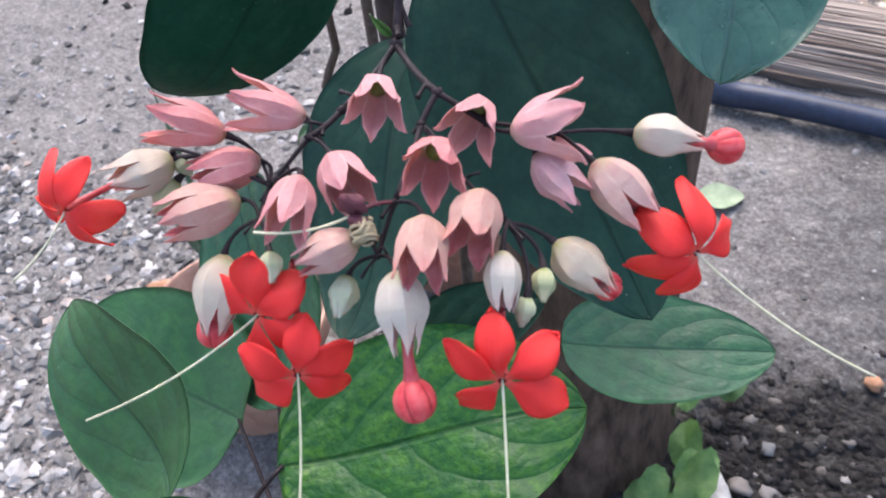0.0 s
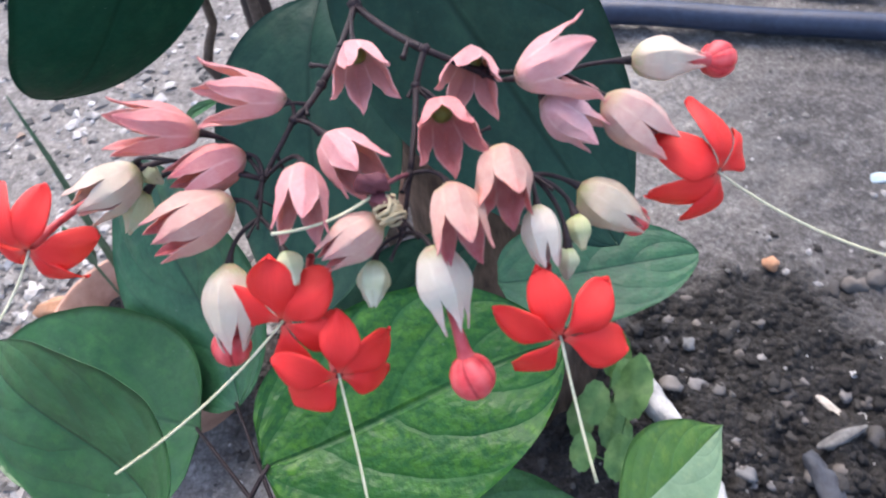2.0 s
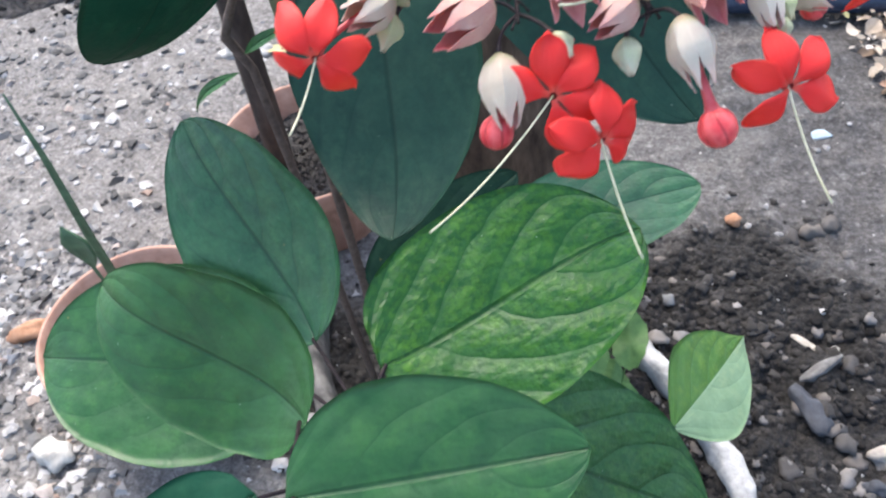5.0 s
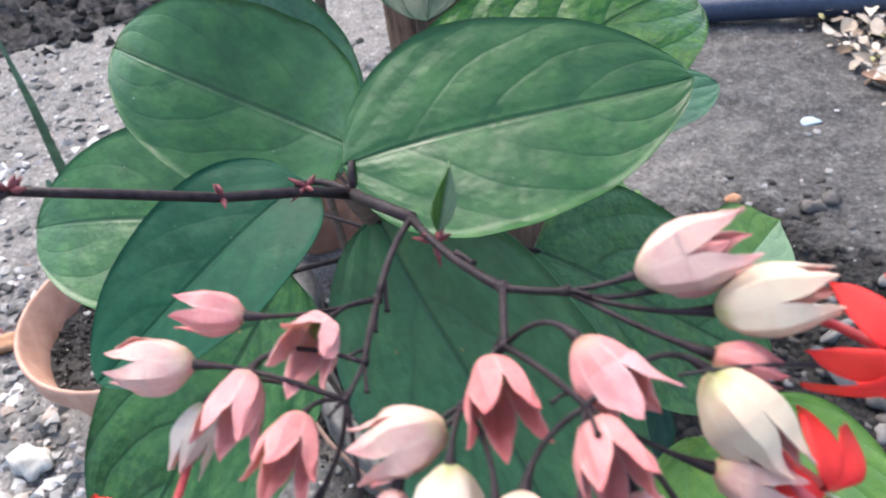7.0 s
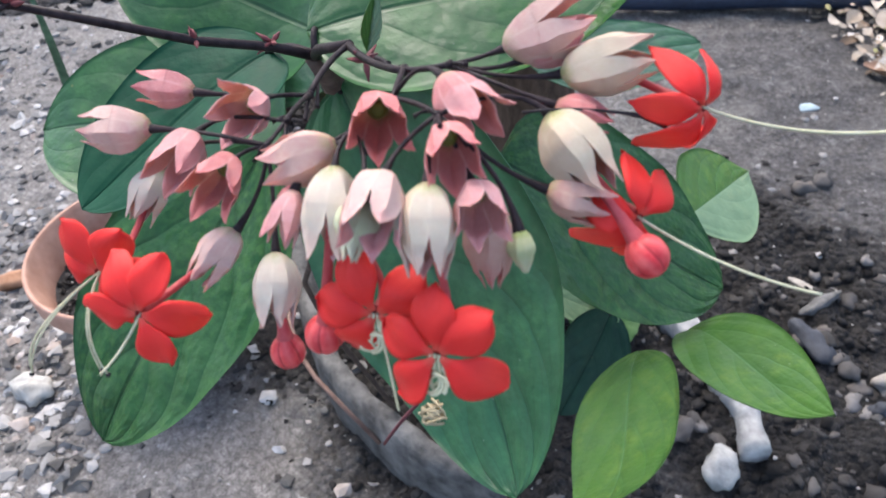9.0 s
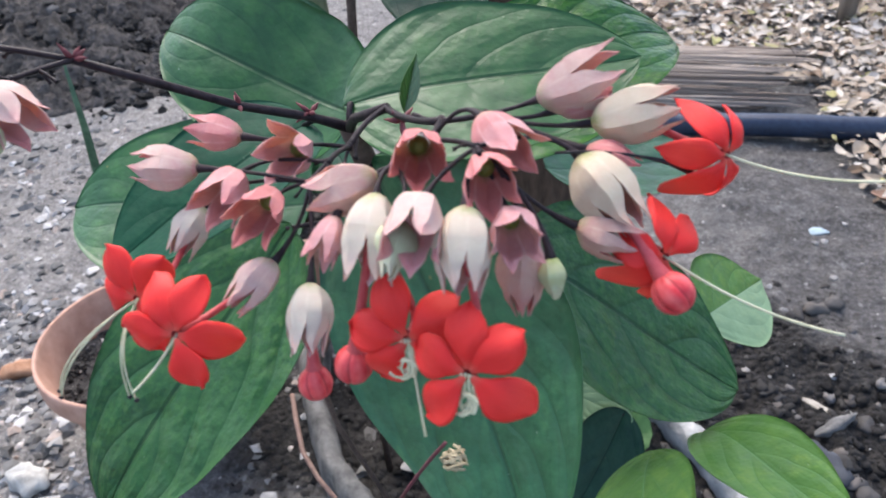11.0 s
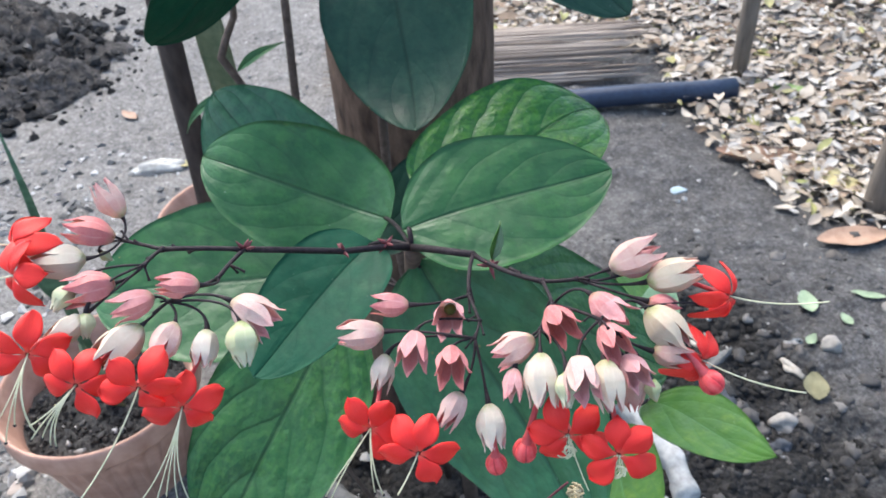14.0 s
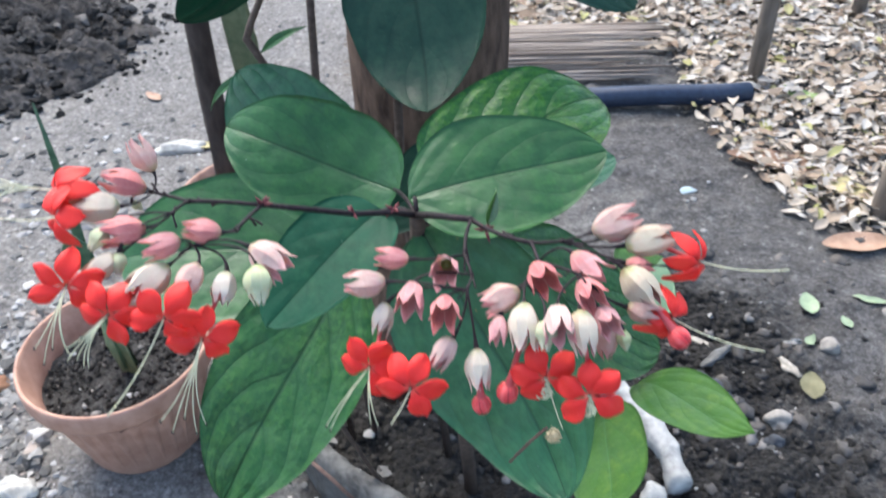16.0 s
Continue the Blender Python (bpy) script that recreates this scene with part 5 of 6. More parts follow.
def withered(at, stalk_to, seed, dark, style_end=None):
    """A dried flower: a shrunken knot and a coil of dry stamens."""
    r = random.Random(seed)
    c = Vector(at)
    v, f = tube(bow(stalk_to, c, (0, 0, 0.001), 5), 0.0006, 7)
    ob = on_shrub("withered_flower", mesh_of("withered_flower", v, f), DEAD, "dried curled-up flower remains")
    if dark:
        for i in range(4):
            d = Vector((r.uniform(-1, 1), r.uniform(-1, 1), r.uniform(-1, 1))).normalized()
            w, g = blob(0.0032, seed + i, (1, 0.55, 0.8), 0.5, 2)
            part("shrunken_petal", mesh_of("shrunken_petal", [p + c + d * 0.003 for p in w], g), DEAD, ob)
    for q in range(3):
        a = Vector((r.uniform(-1, 1), r.uniform(-1, 1), r.uniform(-1, 1))).normalized()
        a, s, u = frame_of(a)
        pts = [c + Vector((0.003, -0.003, -0.003)) + s * math.cos(i * 0.55) * 0.0030 + u * math.sin(i * 0.55) * 0.0026 + a * (i * 0.00016 - 0.003) for i in range(36)]
        v, f = tube(pts, 0.00045, 6)
        part("dry_stamen", mesh_of("dry_stamen", v, f), DRY, ob)
    if style_end is not None:
        v, f = tube(bow(c, style_end, (0, 0, -0.003), 10), 0.00038, 6)
        part("dry_style", mesh_of("dry_style", v, f), FILAMENT, ob)


DRY = plain_material("dry_stamen", (0.34, 0.27, 0.15), (0.52, 0.44, 0.28), 0.6, 300)
withered((-0.063, 0.146, 0.971), (-0.0591, 0.1563, 0.9669), 11, True, (-0.083, 0.128, 0.972))
withered((-0.118, -0.105, 0.744), (-0.136, -0.100, 0.708), 12, False)
v, f = tube(bow((-0.0900, -0.0800, 0.8280), (-0.0560, -0.0710, 0.8200), (0, 0, 0.002), 6), [0.0004] * 5 + [0.0008, 0.0018], 7)
on_shrub("bare_flower_stalk", mesh_of("bare_flower_stalk", v, f), ANTHER, "dark bare flower stalk")

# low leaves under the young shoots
leaf((-0.052, 0.190, 0.452), (-0.088, 0.120, 0.405), 0.060, (0.35, -0.75, 0.55), 0.004, DEEP_SHADE_LEAF, fold=0.1, seed=31, label="dark green leaf low in the shade", stalk=(-0.10, 0.24, 0.40))
leaf((-0.100, 0.205, 0.452), (-0.046, 0.185, 0.446), 0.030, (0.1, -0.55, 0.8), 0.002, LEAF_BACK, fold=0.1, seed=32, label="pale green leaf turned over")
stem("root", [(-0.500, 0.480, 0.085), (-0.486, 0.458, 0.128), (-0.462, 0.410, 0.132), (-0.438, 0.366, 0.128), (-0.405, 0.330, 0.126), (-0.364, 0.300, 0.115), (-0.32, 0.285, 0.06)], [0.003, 0.0034, 0.0034, 0.0032, 0.003, 0.003, 0.003], ROOT, "thin reddish-brown creeping shoot over the edging")

# other stems of the shrub
stem("cane", [(-0.325, 0.470, -0.02), (-0.343, 0.478, 0.3), (-0.343, 0.480, 0.55), (-0.328, 0.478, 0.75), (-0.312, 0.465, 0.9), (-0.27, 0.43, 1.0)], [0.0055, 0.0052, 0.0050, 0.0046, 0.0042, 0.003], STEM_BARK)
stem("cane", [(-0.36, 0.46, -0.02), (-0.385, 0.49, 0.4), (-0.398, 0.500, 0.645), (-0.414, 0.500, 0.680), (-0.405, 0.500, 0.70), (-0.390, 0.500, 0.726), (-0.37, 0.48, 0.84), (-0.32, 0.43, 0.93)], [0.005, 0.0048, 0.0045, 0.005, 0.0042, 0.0038, 0.0034, 0.003], STEM_BARK)
leaf((-0.401, 0.500, 0.662), (-0.342, 0.505, 0.692), 0.012, (0.1, -0.6, 0.8), 0.008, GREEN_LEAF, fold=0.3, blunt=1.4, label="narrow green leaf")
leaf((-0.413, 0.500, 0.640), (-0.477, 0.500, 0.588), 0.012, (-0.3, -0.6, 0.8), 0.012, GREEN_LEAF, fold=0.3, blunt=1.4, label="narrow green leaf")
stem("thin_shoot", [(-0.29, 0.33, 0.03), (-0.335, 0.27, 0.30), (-0.31, 0.20, 0.45), (-0.26, 0.15, 0.56)], [0.003, 0.0028, 0.0025, 0.002], STEM_BARK)


# ---- plants in the pots ----
def blade_plant(points, widths, material, label):
    """One thick, channelled upright leaf."""
    verts, faces = [], []
    n = len(points)
    for i, (p, w) in enumerate(zip(points, widths)):
        p = Vector(p)
        d = (Vector(points[min(i + 1, n - 1)]) - Vector(points[max(i - 1, 0)])).normalized()
        s = d.cross(Vector((0.1, 1, 0))).normalized()
        o = s.cross(d)
        for a, b in ((-1, 0.12), (-0.6, -0.25), (0, -0.4), (0.6, -0.25), (1, 0.12), (0.6, 0.0), (0, -0.1), (-0.6, 0.0)):
            verts.append(p + s * (a * w / 2) + o * (-b * w / 2))
    for i in range(n - 1):
        for j in range(8):
            k = (j + 1) % 8
            faces.append((i * 8 + j, i * 8 + k, (i + 1) * 8 + k, (i + 1) * 8 + j))
    faces += [tuple(range(8))[::-1], tuple((n - 1) * 8 + j for j in range(8))]
    ob = tagged(new("potted_plant"), label, "plant")
    ob.location = points[0]
    bpy.context.view_layer.update()
    me = mesh_of("blade", [p - Vector(points[0]) for p in verts], faces)
    part("blade", me, material, ob)
    return ob


blade_plant([(-0.690, 0.470, 0.125), (-0.705, 0.480, 0.20), (-0.714, 0.490, 0.26)], [0.026, 0.034, 0.010], MOSSY, "short mottled grey-green blade in potting soil")
blade_plant([(-0.700, 0.495, 0.13), (-0.714, 0.500, 0.24), (-0.709, 0.502, 0.372), (-0.700, 0.505, 0.506), (-0.698, 0.506, 0.600)], [0.020, 0.021, 0.018, 0.012, 0.003], SNAKE, "slender dark green upright blade in a pot")
blade_plant([(-0.702, 0.475, 0.13), (-0.699, 0.470, 0.26), (-0.692, 0.463, 0.355), (-0.689, 0.461, 0.385), (-0.690, 0.461, 0.405), (-0.697, 0.463, 0.432)], [0.006, 0.006, 0.008, 0.040, 0.046, 0.004], SNAKE, "short dark green leaf on a thin stem in a pot")
blade_plant([(-0.545, 0.90, 0.13), (-0.541, 0.90, 0.419), (-0.543, 0.90, 0.502), (-0.548, 0.90, 0.60), (-0.552, 0.90, 0.74)], [0.04, 0.052, 0.054, 0.05, 0.04], MOSSY, "mottled grey-green broad blade in the rear pot")
pts = [Vector((-0.612, 0.845, 0.10)), Vector((-0.602, 0.842, 0.323)), Vector((-0.597, 0.84, 0.445)), Vector((-0.592, 0.84, 0.564)), Vector((-0.585, 0.84, 0.80)), Vector((-0.58, 0.84, 1.1))]
v, f = tube(pts, [0.022, 0.021, 0.021, 0.020, 0.018, 0.016], 14)
v = [p + Vector((noise.noise(p * 40), noise.noise(p * 40 + Vector((9, 0, 0))), 0)) * 0.003 for p in v]
ob = tagged(new("woody_stem"), "dark rough woody stem rising from the rear pot", "plant")
part("stem", mesh_of("stem", v, f), DARK_BARK, ob)

# ---- edging round the planting hole ----
def edging(points, w, h, material, name, label):
    """A low worn concrete strip, rounded on top and chipped."""
    verts, faces = [], []
    n = len(points)
    prof = [(-0.5, -0.1), (-0.5, 0.6), (-0.42, 0.88), (-0.2, 1.0), (0.2, 1.0), (0.42, 0.88), (0.5, 0.6), (0.5, -0.1)]
    for i, p in enumerate(points):
        p = Vector(p)
        d = Vector(points[min(i + 1, n - 1)]) - Vector(points[max(i - 1, 0)])
        s = Vector((-d.y, d.x, 0)).normalized()
        for a, b in prof:
            q = p + s * (a * w) + Vector((0, 0, b * h))
            k = noise.noise(q * 28) * 0.006 + noise.noise(q * 90) * 0.002
            verts.append(q + s * k + Vector((0, 0, k)))
    m = len(prof)
    for i in range(n - 1):
        for j in range(m - 1):
            faces.append((i * m + j, (i + 1) * m + j, (i + 1) * m + j + 1, i * m + j + 1))
    faces += [tuple(range(m)), tuple((n - 1) * m + j for j in range(m))[::-1]]
    thing(name, mesh_of(name, verts, faces), material, label, "edging")


def spline(ctrl, n):
    """Points along a smooth line through ctrl."""
    out = []
    c = [Vector(p) for p in ctrl]
    c = [c[0] * 2 - c[1]] + c + [c[-1] * 2 - c[-2]]
    for i in range(1, len(c) - 2):
        for k in range(n):
            t = k / n
            a, b, d, e = c[i - 1], c[i], c[i + 1], c[i + 2]
            out.append(0.5 * (2 * b + (d - a) * t + (2 * a - 5 * b + 4 * d - e) * t * t + (3 * b - a - 3 * d + e) * t ** 3))
    out.append(c[-2])
    return out


edging(spline([(-0.53, 0.66, 0), (-0.50, 0.55, 0), (-0.435, 0.43, 0), (-0.385, 0.36, 0), (-0.32, 0.31, 0), (-0.25, 0.265, 0), (-0.16, 0.235, 0)], 7), 0.034, 0.10, CEMENT, "edging_strip", "worn grey-white curved edging strip round the planting hole")
edging(spline([(-0.012, 0.630, 0), (0.05, 0.565, 0), (0.11, 0.478, 0), (0.140, 0.405, 0), (0.146, 0.345, 0)], 7), 0.032, 0.045, PALE_EDGE, "edging_strip", "pale grey broken edging strip in the damp earth")


def rock(x, y, r, squash, seed, material, label, rot=0.0):
    v, f = blob(r, seed, squash, 0.35, 3)
    m = Matrix.Rotation(rot, 3, "Z")
    v = [m @ p + p * (0.12 * noise.noise(p * 60 + Vector((seed, 0, 0)))) for p in v]
    ob = thing("stone", mesh_of("stone", v, f), material, label, "stone", "loose stones")
    ob.location = (x, y, height(x, y) + r * squash[2] * 0.45)


rock(0.104, 0.325, 0.030, (0.8, 1.0, 0.7), 5, WHITE_STONE, "small rough white stone on damp earth")
rock(0.340, 0.490, 0.022, (1.0, 0.8, 0.7), 6, STONE, "rounded grey-brown stone on damp earth")
rock(0.245, 0.545, 0.040, (0.45, 1.0, 0.35), 7, DARK_STONE, "dark blue-grey stone half sunk in earth", 0.5)
rock(0.262, 0.612, 0.030, (0.30, 1.2, 0.30), 17, SHADED_STONE, "elongated grey stone half sunk in damp earth", -0.9)
rock(0.317, 0.440, 0.014, (1.1, 0.8, 0.6), 8, DARK_STONE, "small dark blue-grey stone")
rock(0.156, 0.903, 0.012, (1, 1, 0.8), 9, ORANGE_STONE, "small orange-brown pebble on dark earth")
BLUE_CHIP = plain_material("pale_blue_chip", (0.22, 0.30, 0.34), (0.38, 0.46, 0.50), 0.7, 60)
rock(0.325, 1.130, 0.014, (1.3, 0.8, 0.3), 21, BLUE_CHIP, "small pale blue fragment on damp earth", 0.3)
rock(-0.875, 0.345, 0.030, (1, 0.8, 0.7), 10, WHITE_STONE, "pale whitish stone among gravel")
rock(-1.036, 0.565, 0.035, (1, 0.6, 0.5), 12, ORANGE_STONE, "tan stone among gravel", 0.4)
rock(-0.898, 1.349, 0.045, (1.4, 0.5, 0.35), 13, WHITE_STONE, "flat pale stone on dry earth", 0.1)
rock(0.257, 0.671, 0.022, (0.35, 1.3, 0.3), 14, STRAW, "pale splinter of wood on dark earth", 0.9)
rock(0.470, 0.640, 0.018, (1, 0.8, 0.7), 15, STONE, "grey pebble on damp earth")
rock(0.39, 0.60, 0.020, (0.5, 1.2, 0.4), 16, STRAW, "pale splinter of wood on damp earth", 0.5)


OLIVE_DRY = plain_material("olive_dry_leaf", (0.13, 0.12, 0.06), (0.24, 0.22, 0.13), 0.7, 60, 0.4, 0.001)


def ground_leaf(x, y, length, width, yaw, material, label, lift=0.008, fold=0.25):
    """A fallen leaf that lies slightly curled on the earth."""
    R, C = 10, 6
    verts, faces, uvs = [], [], []
    dx, dy = math.cos(yaw), math.sin(yaw)
    for low in (0, 1):
        for i in range(R + 1):
            s = i / R
            half = width / 2 * math.sin(math.pi * min(0.97, 0.03 + s ** 0.9 * 0.94)) ** 0.8
            for j in range(C + 1):
                e = 2 * j / C - 1
                px, py = x + dx * (s - 0.5) * length - dy * e * half, y + dy * (s - 0.5) * length + dx * e * half
                z = max(height(x, y), height(px, py)) + lift * (0.4 + 1.6 * (s - 0.5) ** 2) + fold * half * e * e + 0.003 * noise.noise(Vector((px * 40, py * 40, 2)))
                verts.append((px, py, z - low * 0.0008))
                uvs.append((s, 0.5 + e / 2))
    n, m = (R + 1) * (C + 1), C + 1
    for i in range(R):
        for j in range(C):
            q = (i * m + j, i * m + j + 1, (i + 1) * m + j + 1, (i + 1) * m + j)
            faces += [q[::-1], tuple(k + n for k in q)]
    thing("fallen_leaf", mesh_of("fallen_leaf", verts, faces, uvs), material, label, "leaf", "fallen leaves")


ground_leaf(0.625, 0.925, 0.15, 0.060, 0.05, BROWN_LEAF, "smooth brown fallen leaf on dark earth", 0.012)
ground_leaf(0.650, 1.110, 0.13, 0.060, 2.2, YELLOW_DRY, "curled pale yellow dry leaf", 0.03, 0.6)
ground_leaf(0.690, 1.060, 0.14, 0.050, 1.9, YELLOW_DRY, "curled pale yellow dry leaf", 0.03, 0.6)
ground_leaf(0.545, 1.225, 0.22, 0.075, -0.4, BROWN_LEAF, "long curled brown dry leaf", 0.02, 0.5)
ground_leaf(0.466, 0.746, 0.055, 0.035, 1.5, PALE_GREEN, "small grey-green fallen leaf on dark earth")
ground_leaf(0.410, 0.551, 0.060, 0.040, 1.3, OLIVE_DRY, "small round olive-brown fallen leaf on dark earth")
ground_leaf(0.581, 0.756, 0.060, 0.018, -0.3, PALE_GREEN, "narrow green fallen leaf on dark earth")
ground_leaf(0.440, 0.655, 0.025, 0.018, 0.8, PALE_GREEN, "tiny green fallen leaf on dark earth")
ground_leaf(0.520, 0.700, 0.030, 0.020, 1.8, PALE_GREEN, "tiny green fallen leaf on dark earth")
ground_leaf(0.700, 1.520, 0.110, 0.055, -0.5, FRESH_GREEN, "green fallen leaf on dry litter", 0.04)
ground_leaf(-0.175, 1.205, 0.085, 0.070, 0.4, PALE_GREEN, "light green fallen leaf behind the tree", 0.012)
ground_leaf(-1.05, 1.62, 0.07, 0.03, 2.4, BROWN_LEAF, "brown dry leaf on dry earth")
ground_leaf(-0.80, 1.36, 0.13, 0.03, 0.1, YELLOW_DRY, "pale dry leaf on dry earth")


# ---- low weeds by the edging ----
def weed(x, y, count, seed, size):
    """A low rosette of notched light green leaves on thin stalks."""
    r = random.Random(seed)
    ob = tagged(new("weed"), "low light green weed growing in damp earth", "weed", "weeds")
    ob.location = (x, y, 0)
    bpy.context.view_layer.update()
    back = ob.matrix_world.inverted()
    for i in range(count):
        a = r.uniform(0, 6.28)
        h = r.uniform(0.03, 0.14)
        tip = Vector((x + math.cos(a) * r.uniform(0.02, 0.06), y + math.sin(a) * r.uniform(0.02, 0.06), h))
        v, f = tube(bow((x, y, 0), tip, (0, 0, 0.01), 5), 0.0012, 6)
        st = part("stalk", mesh_of("stalk", v, f), WEED_GREEN, ob)
        st.matrix_parent_inverse = back
        n, R = 11, size * r.uniform(0.7, 1.2)
        tiltv = Vector((r.uniform(-0.4, 0.4), r.uniform(-0.6, 0.1), 1)).normalized()
        w, s, u = frame_of(tiltv, (1, 0, 0))
        verts, faces = [], []
        for low in (0, 1):
            verts.append(tip - w * 0.0006 * low)
            for ring in (0.5, 1.0):
                for k in range(n * 2):
                    b = math.pi * k / n
                    q = R * ring * (1 + 0.12 * math.cos(b) + (0.05 if k % 2 else -0.02) * (ring > 0.9))
                    verts.append(tip + s * (q * math.cos(b)) + u * (q * math.sin(b) * 0.62) + w * (0.15 * q * math.sin(3 * b + i) - 0.0006 * low))
        m = n * 2
        half = 1 + 2 * m
        for k in range(m):
            k2 = (k + 1) % m
            for o, flip in ((0, False), (half, True)):
                for q in ((o, o + 1 + k, o + 1 + k2), (o + 1 + k, o + 1 + m + k, o + 1 + m + k2, o + 1 + k2)):
                    faces.append(q[::-1] if flip else q)
        lf = part("weed_leaf", mesh_of("weed_leaf", verts, faces), WEED_GREEN, ob)
        lf.matrix_parent_inverse = back


weed(-0.055, 0.585, 6, 3, 0.034)
weed(-0.03, 0.505, 4, 4, 0.036)
weed(-0.095, 0.68, 5, 5, 0.036)
weed(-0.03, 0.80, 4, 6, 0.030)


# ---- loose matter on the ground ----
def scatter(name, count, place, size, material, label, seed, squash=(1, 0.85, 0.65), bumps=0.3, sink=0.3, level=1, top=None):
    r = random.Random(seed)
    protos = [blob(1.0, seed + 3 * k, squash, bumps, level) for k in range(9)]
    verts, faces = [], []
    for _ in range(count):
        x, y = place(r)
        q = size(r)
        pv, pf = protos[r.randrange(9)]
        a = r.uniform(0, 6.28)
        ca, sa = math.cos(a) * q, math.sin(a) * q
        z = height(x, y) + (top(x, y, r) if top else 0) + q * squash[2] * (1 - sink) * 0.6
        o = len(verts)
        verts += [(x + p.x * ca - p.y * sa, y + p.x * sa + p.y * ca, z + p.z * q) for p in pv]
        faces += [tuple(i + o for i in f) for f in pf]
    me = mesh_of(name, verts, faces)
    me.polygons.foreach_set("use_smooth", [level > 1] * len(me.polygons))
    thing(name, me, material, label, name.replace("_", " "), kind="stuff")


def west(r):
    while True:
        x, y = r.uniform(-2.3, -0.30), r.uniform(-0.2, 1.5)
        d = noise.noise(Vector((x * 2.2, y * 2.2, 4)))
        keep = 1.0 if x < -0.72 and y < 0.75 else 0.20 if x < -0.95 else 0.10
        if math.hypot(x + 0.71, y - 0.475) > 0.115 and r.random() < keep * (0.75 + 0.8 * d) * min(1, max(0, (2.3 + 0.5 * d + x) / 0.8)) * min(1, max(0, (y + 0.2) / 0.3)):
            return x, y


def everywhere(r):
    while True:
        x, y = r.uniform(-2.4, 1.0), r.uniform(0.1, 2.6)
        if math.hypot(x + 0.71, y - 0.475) > 0.13 and math.hypot(x + 0.212, y - 0.65) > 0.13:
            return x, y


def east(r):
    """In and beside the planting hole, thinning out eastwards."""
    while True:
        x, y = r.uniform(-0.60, 0.75), r.uniform(0.15, 1.0)
        d = noise.noise(Vector((x * 6, y * 6, 9)))
        near = min(math.hypot(x + 0.17, y - 0.47), math.hypot(x - 0.13, y - 0.60), math.hypot(x - 0.26, y - 0.36) + 0.06, math.hypot(x + 0.46, y - 0.52) + 0.12)
        if math.hypot(x + 0.212, y - 0.65) > 0.13 and math.hypot(x + 0.71, y - 0.475) > 0.13 and r.random() < math.exp(-(near / 0.26) ** 4) * (0.8 + d) + 0.03:
            return x, y


def damp(r):
    """On the damp earth east of the shrub."""
    while True:
        x, y = r.uniform(-0.02, 0.85), r.uniform(0.20, 1.0)
        if r.random() < math.exp(-((y - 0.40) / 0.30) ** 2) + 0.08:
            return x, y


def heap(r):
    a, q = r.uniform(0, 6.28), 0.66 * math.sqrt(r.random()) * r.uniform(0.8, 1.25)
    return -1.86 + q * math.cos(a), 1.95 + q * math.sin(a) * 0.8


scatter("gravel", 9500, west, lambda r: 0.002 + 0.014 * r.random() ** 3.0, GRAVEL, "pale grey gravel strewn over dry earth", 21, (1, 0.8, 0.6), 0.9, 1.0, 1)
scatter("pebbles", 2600, everywhere, lambda r: 0.0015 + 0.0075 * r.random() ** 3, GRAVEL, "small scattered pebbles on the earth", 33, (1, 0.8, 0.6), 0.5, 0.8)
scatter("earth_clods", 4200, east, lambda r: 0.001 + 0.010 * r.random() ** 4.5, CLODS, "dark crumbly clods of damp earth", 41, (1, 0.85, 0.6), 0.75, 1.4, 2)


scatter("loose_stones", 380, damp, lambda r: 0.003 + 0.015 * r.random() ** 2.8, DAMP_STONES, "small grey-brown stones half sunk in damp earth", 63, (1, 0.8, 0.55), 0.6, 1.2, 2)


def mound():
    """A heap of loose dug earth, crumbly all over."""
    n, verts, faces = 130, [], []
    for j in range(n + 1):
        for i in range(n + 1):
            x, y = -1.86 + 1.6 * (i / n - 0.5), 1.95 + 1.15 * (j / n - 0.5)
            q = math.hypot((x + 1.86) / 0.68, (y - 1.95) / 0.52) + 0.16 * noise.noise(Vector((x * 5, y * 5, 1)))
            z = 0.17 * max(0.0, 1 - q) ** 0.8
            rough = 0.045 * noise.noise(Vector((x * 13, y * 13, 2))) + 0.045 * abs(noise.noise(Vector((x * 27, y * 27, 5)))) + 0.022 * noise.noise(Vector((x * 62, y * 62, 8)))
            verts.append((x, y, height(x, y) + (z + rough * min(1, z * 25) if q < 1 else -0.03)))
    for j in range(n):
        for i in range(n):
            a = j * (n + 1) + i
            faces.append((a, a + 1, a + n + 2, a + n + 1))
    thing("earth_mound", mesh_of("earth_mound", verts, faces), DUG, "heap of dark loose dug earth", "earth mound", kind="stuff")


mound()
scatter("earth_crumbs", 3200, heap, lambda r: 0.004 + 0.020 * r.random() ** 3.4, CLODS, "dark crumbs of loose earth on the heap", 52, (1, 0.85, 0.75), 0.8, 0.6, 1, lambda x, y, r: 0.17 * max(0.0, 1 - math.hypot((x + 1.86) / 0.68, (y - 1.95) / 0.52)) ** 0.8)


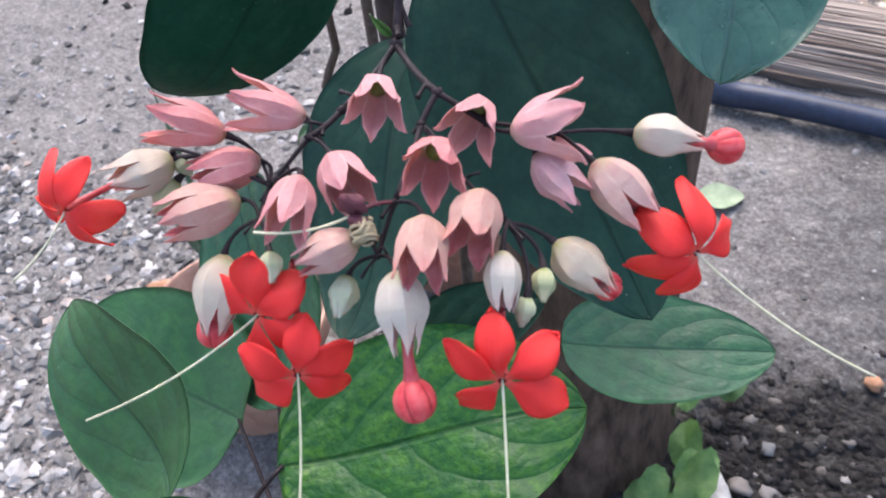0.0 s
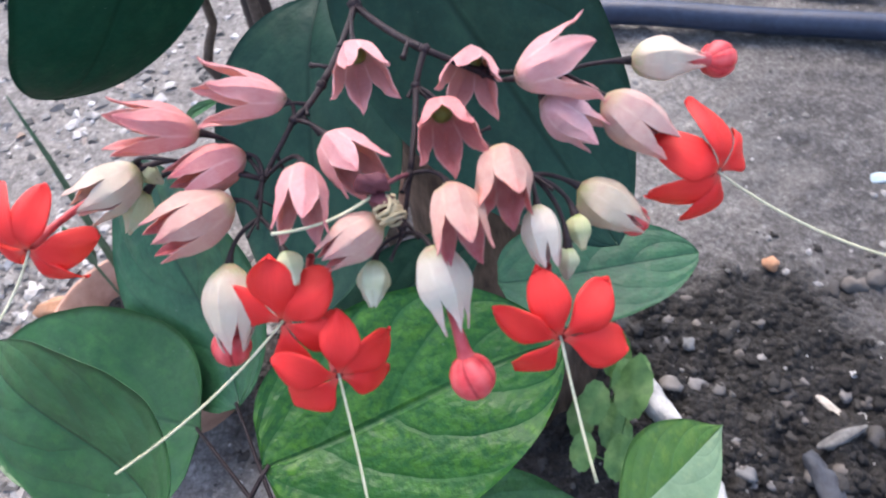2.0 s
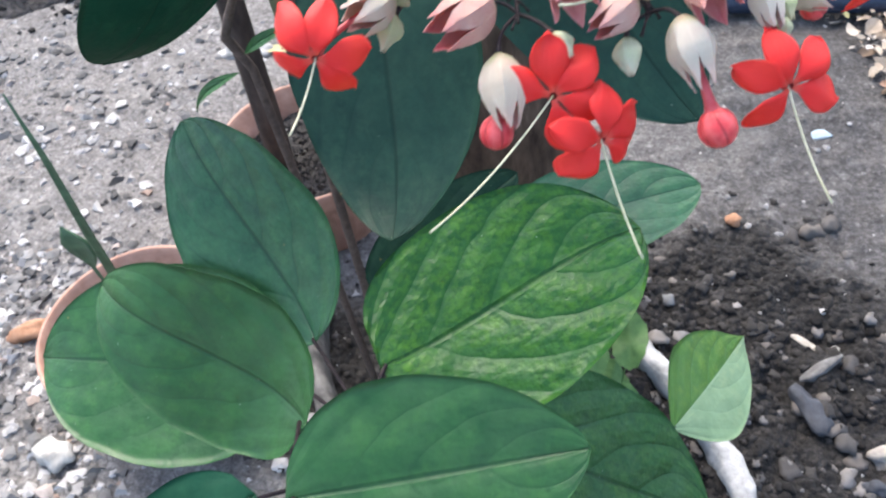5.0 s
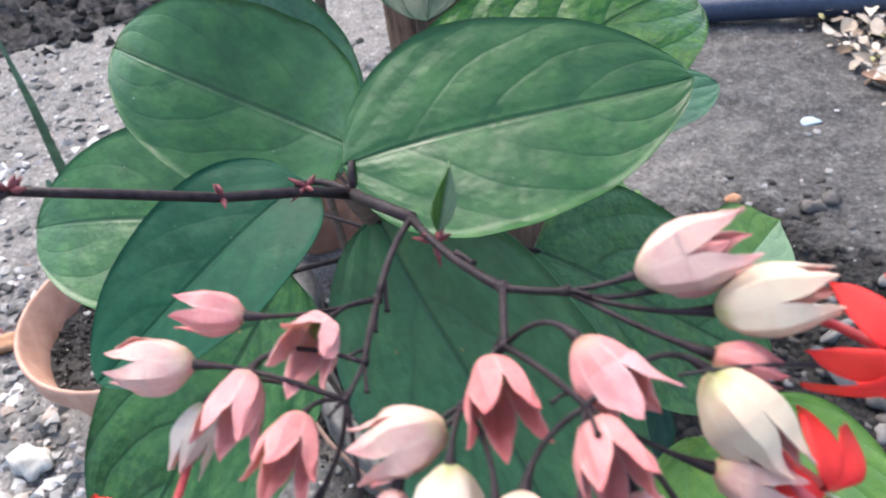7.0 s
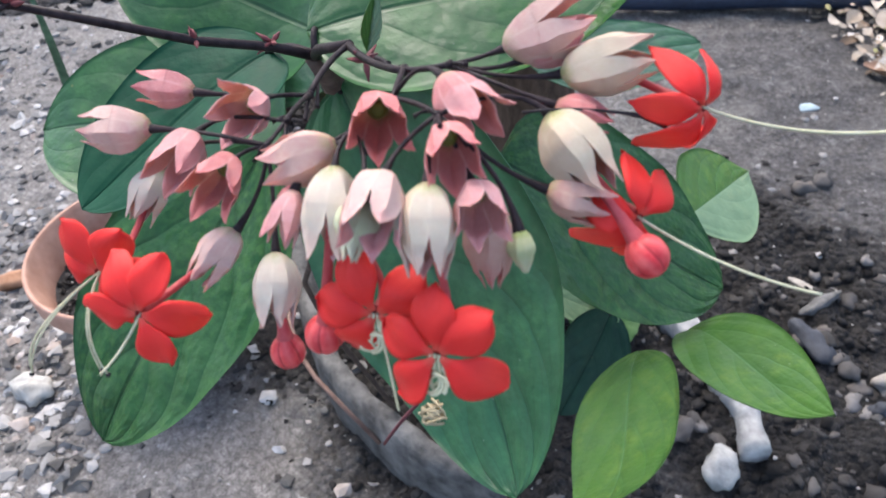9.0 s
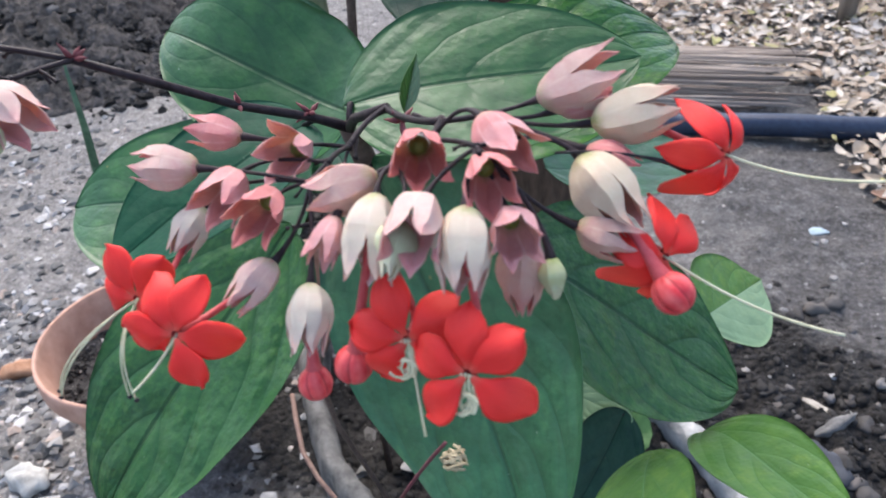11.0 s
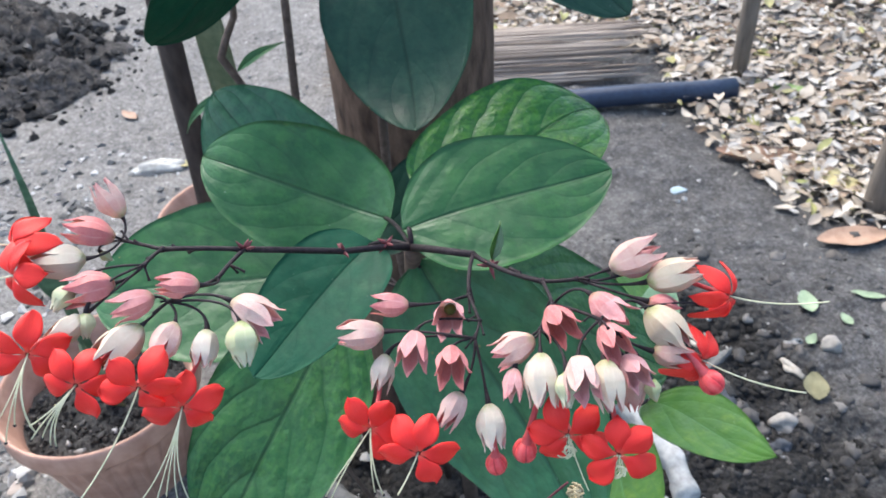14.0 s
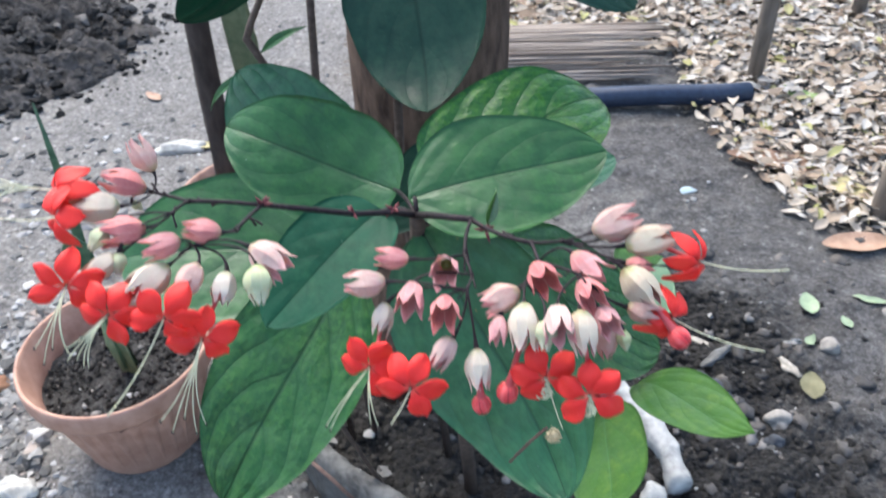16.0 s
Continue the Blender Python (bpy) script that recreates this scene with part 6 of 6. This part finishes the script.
def litter_edge(y):
    """How far west the leaf litter reaches at y."""
    pts = ((0.90, 0.74), (0.96, 0.66), (1.0, 0.56), (1.17, 0.477), (1.37, 0.433), (1.51, 0.37), (1.62, 0.40), (1.80, 0.42), (1.83, -0.08), (3.5, -0.2))
    for (a, p), (b, q) in zip(pts, pts[1:]):
        if a <= y <= b:
            return p + (q - p) * (y - a) / (b - a)
    return 9.0


def litter(count, seed):
    r = random.Random(seed)
    verts, faces = [], []
    while count:
        y = 0.90 + 2.9 * r.random() ** 1.2
        x = r.uniform(-0.2, 2.6)
        if x < litter_edge(y) + r.uniform(-0.03, 0.10):
            continue
        out = math.hypot(max(0, x - 1.2) / 1.1, max(0, y - 2.3) / 1.1) + 0.5 * noise.noise(Vector((x * 1.7, y * 1.7, 6)))
        if r.random() < out or y < 0.97 + 0.14 * noise.noise(Vector((x * 4, 2.0, 9.0))) + 0.10 * r.random() ** 2 - 0.05:
            continue
        count -= 1
        L = 0.011 + 0.048 * r.random() ** 2.5
        W = L * r.uniform(0.3, 0.62)
        a = r.uniform(0, 6.28)
        d, s = Vector((math.cos(a), math.sin(a), r.uniform(-0.35, 0.35))).normalized(), None
        s = d.cross(Vector((r.uniform(-0.5, 0.5), r.uniform(-0.5, 0.5), 1))).normalized()
        n = s.cross(d)
        c = Vector((x, y, height(x, y) + 0.004 + 0.035 * r.random() ** 1.5))
        bendv, cup = r.uniform(-0.5, 0.5), r.uniform(-0.2, 0.8)
        o = len(verts)
        for i in range(5):
            t = i / 4
            h = W / 2 * (0.12, 0.8, 1.0, 0.72, 0.06)[i]
            for e in (-1, 0, 1):
                verts.append(c + d * ((t - 0.5) * L) + s * (e * h) + n * (bendv * L * (t - 0.5) ** 2 + cup * h * abs(e)))
        for i in range(4):
            for j in range(2):
                q = o + i * 3 + j
                faces.append((q, q + 1, q + 4, q + 3))
    thing("leaf_litter", mesh_of("leaf_litter", verts, faces), LITTER, "thick litter of dry tan and brown leaves", "leaf litter", kind="stuff")


litter(24000, 77)
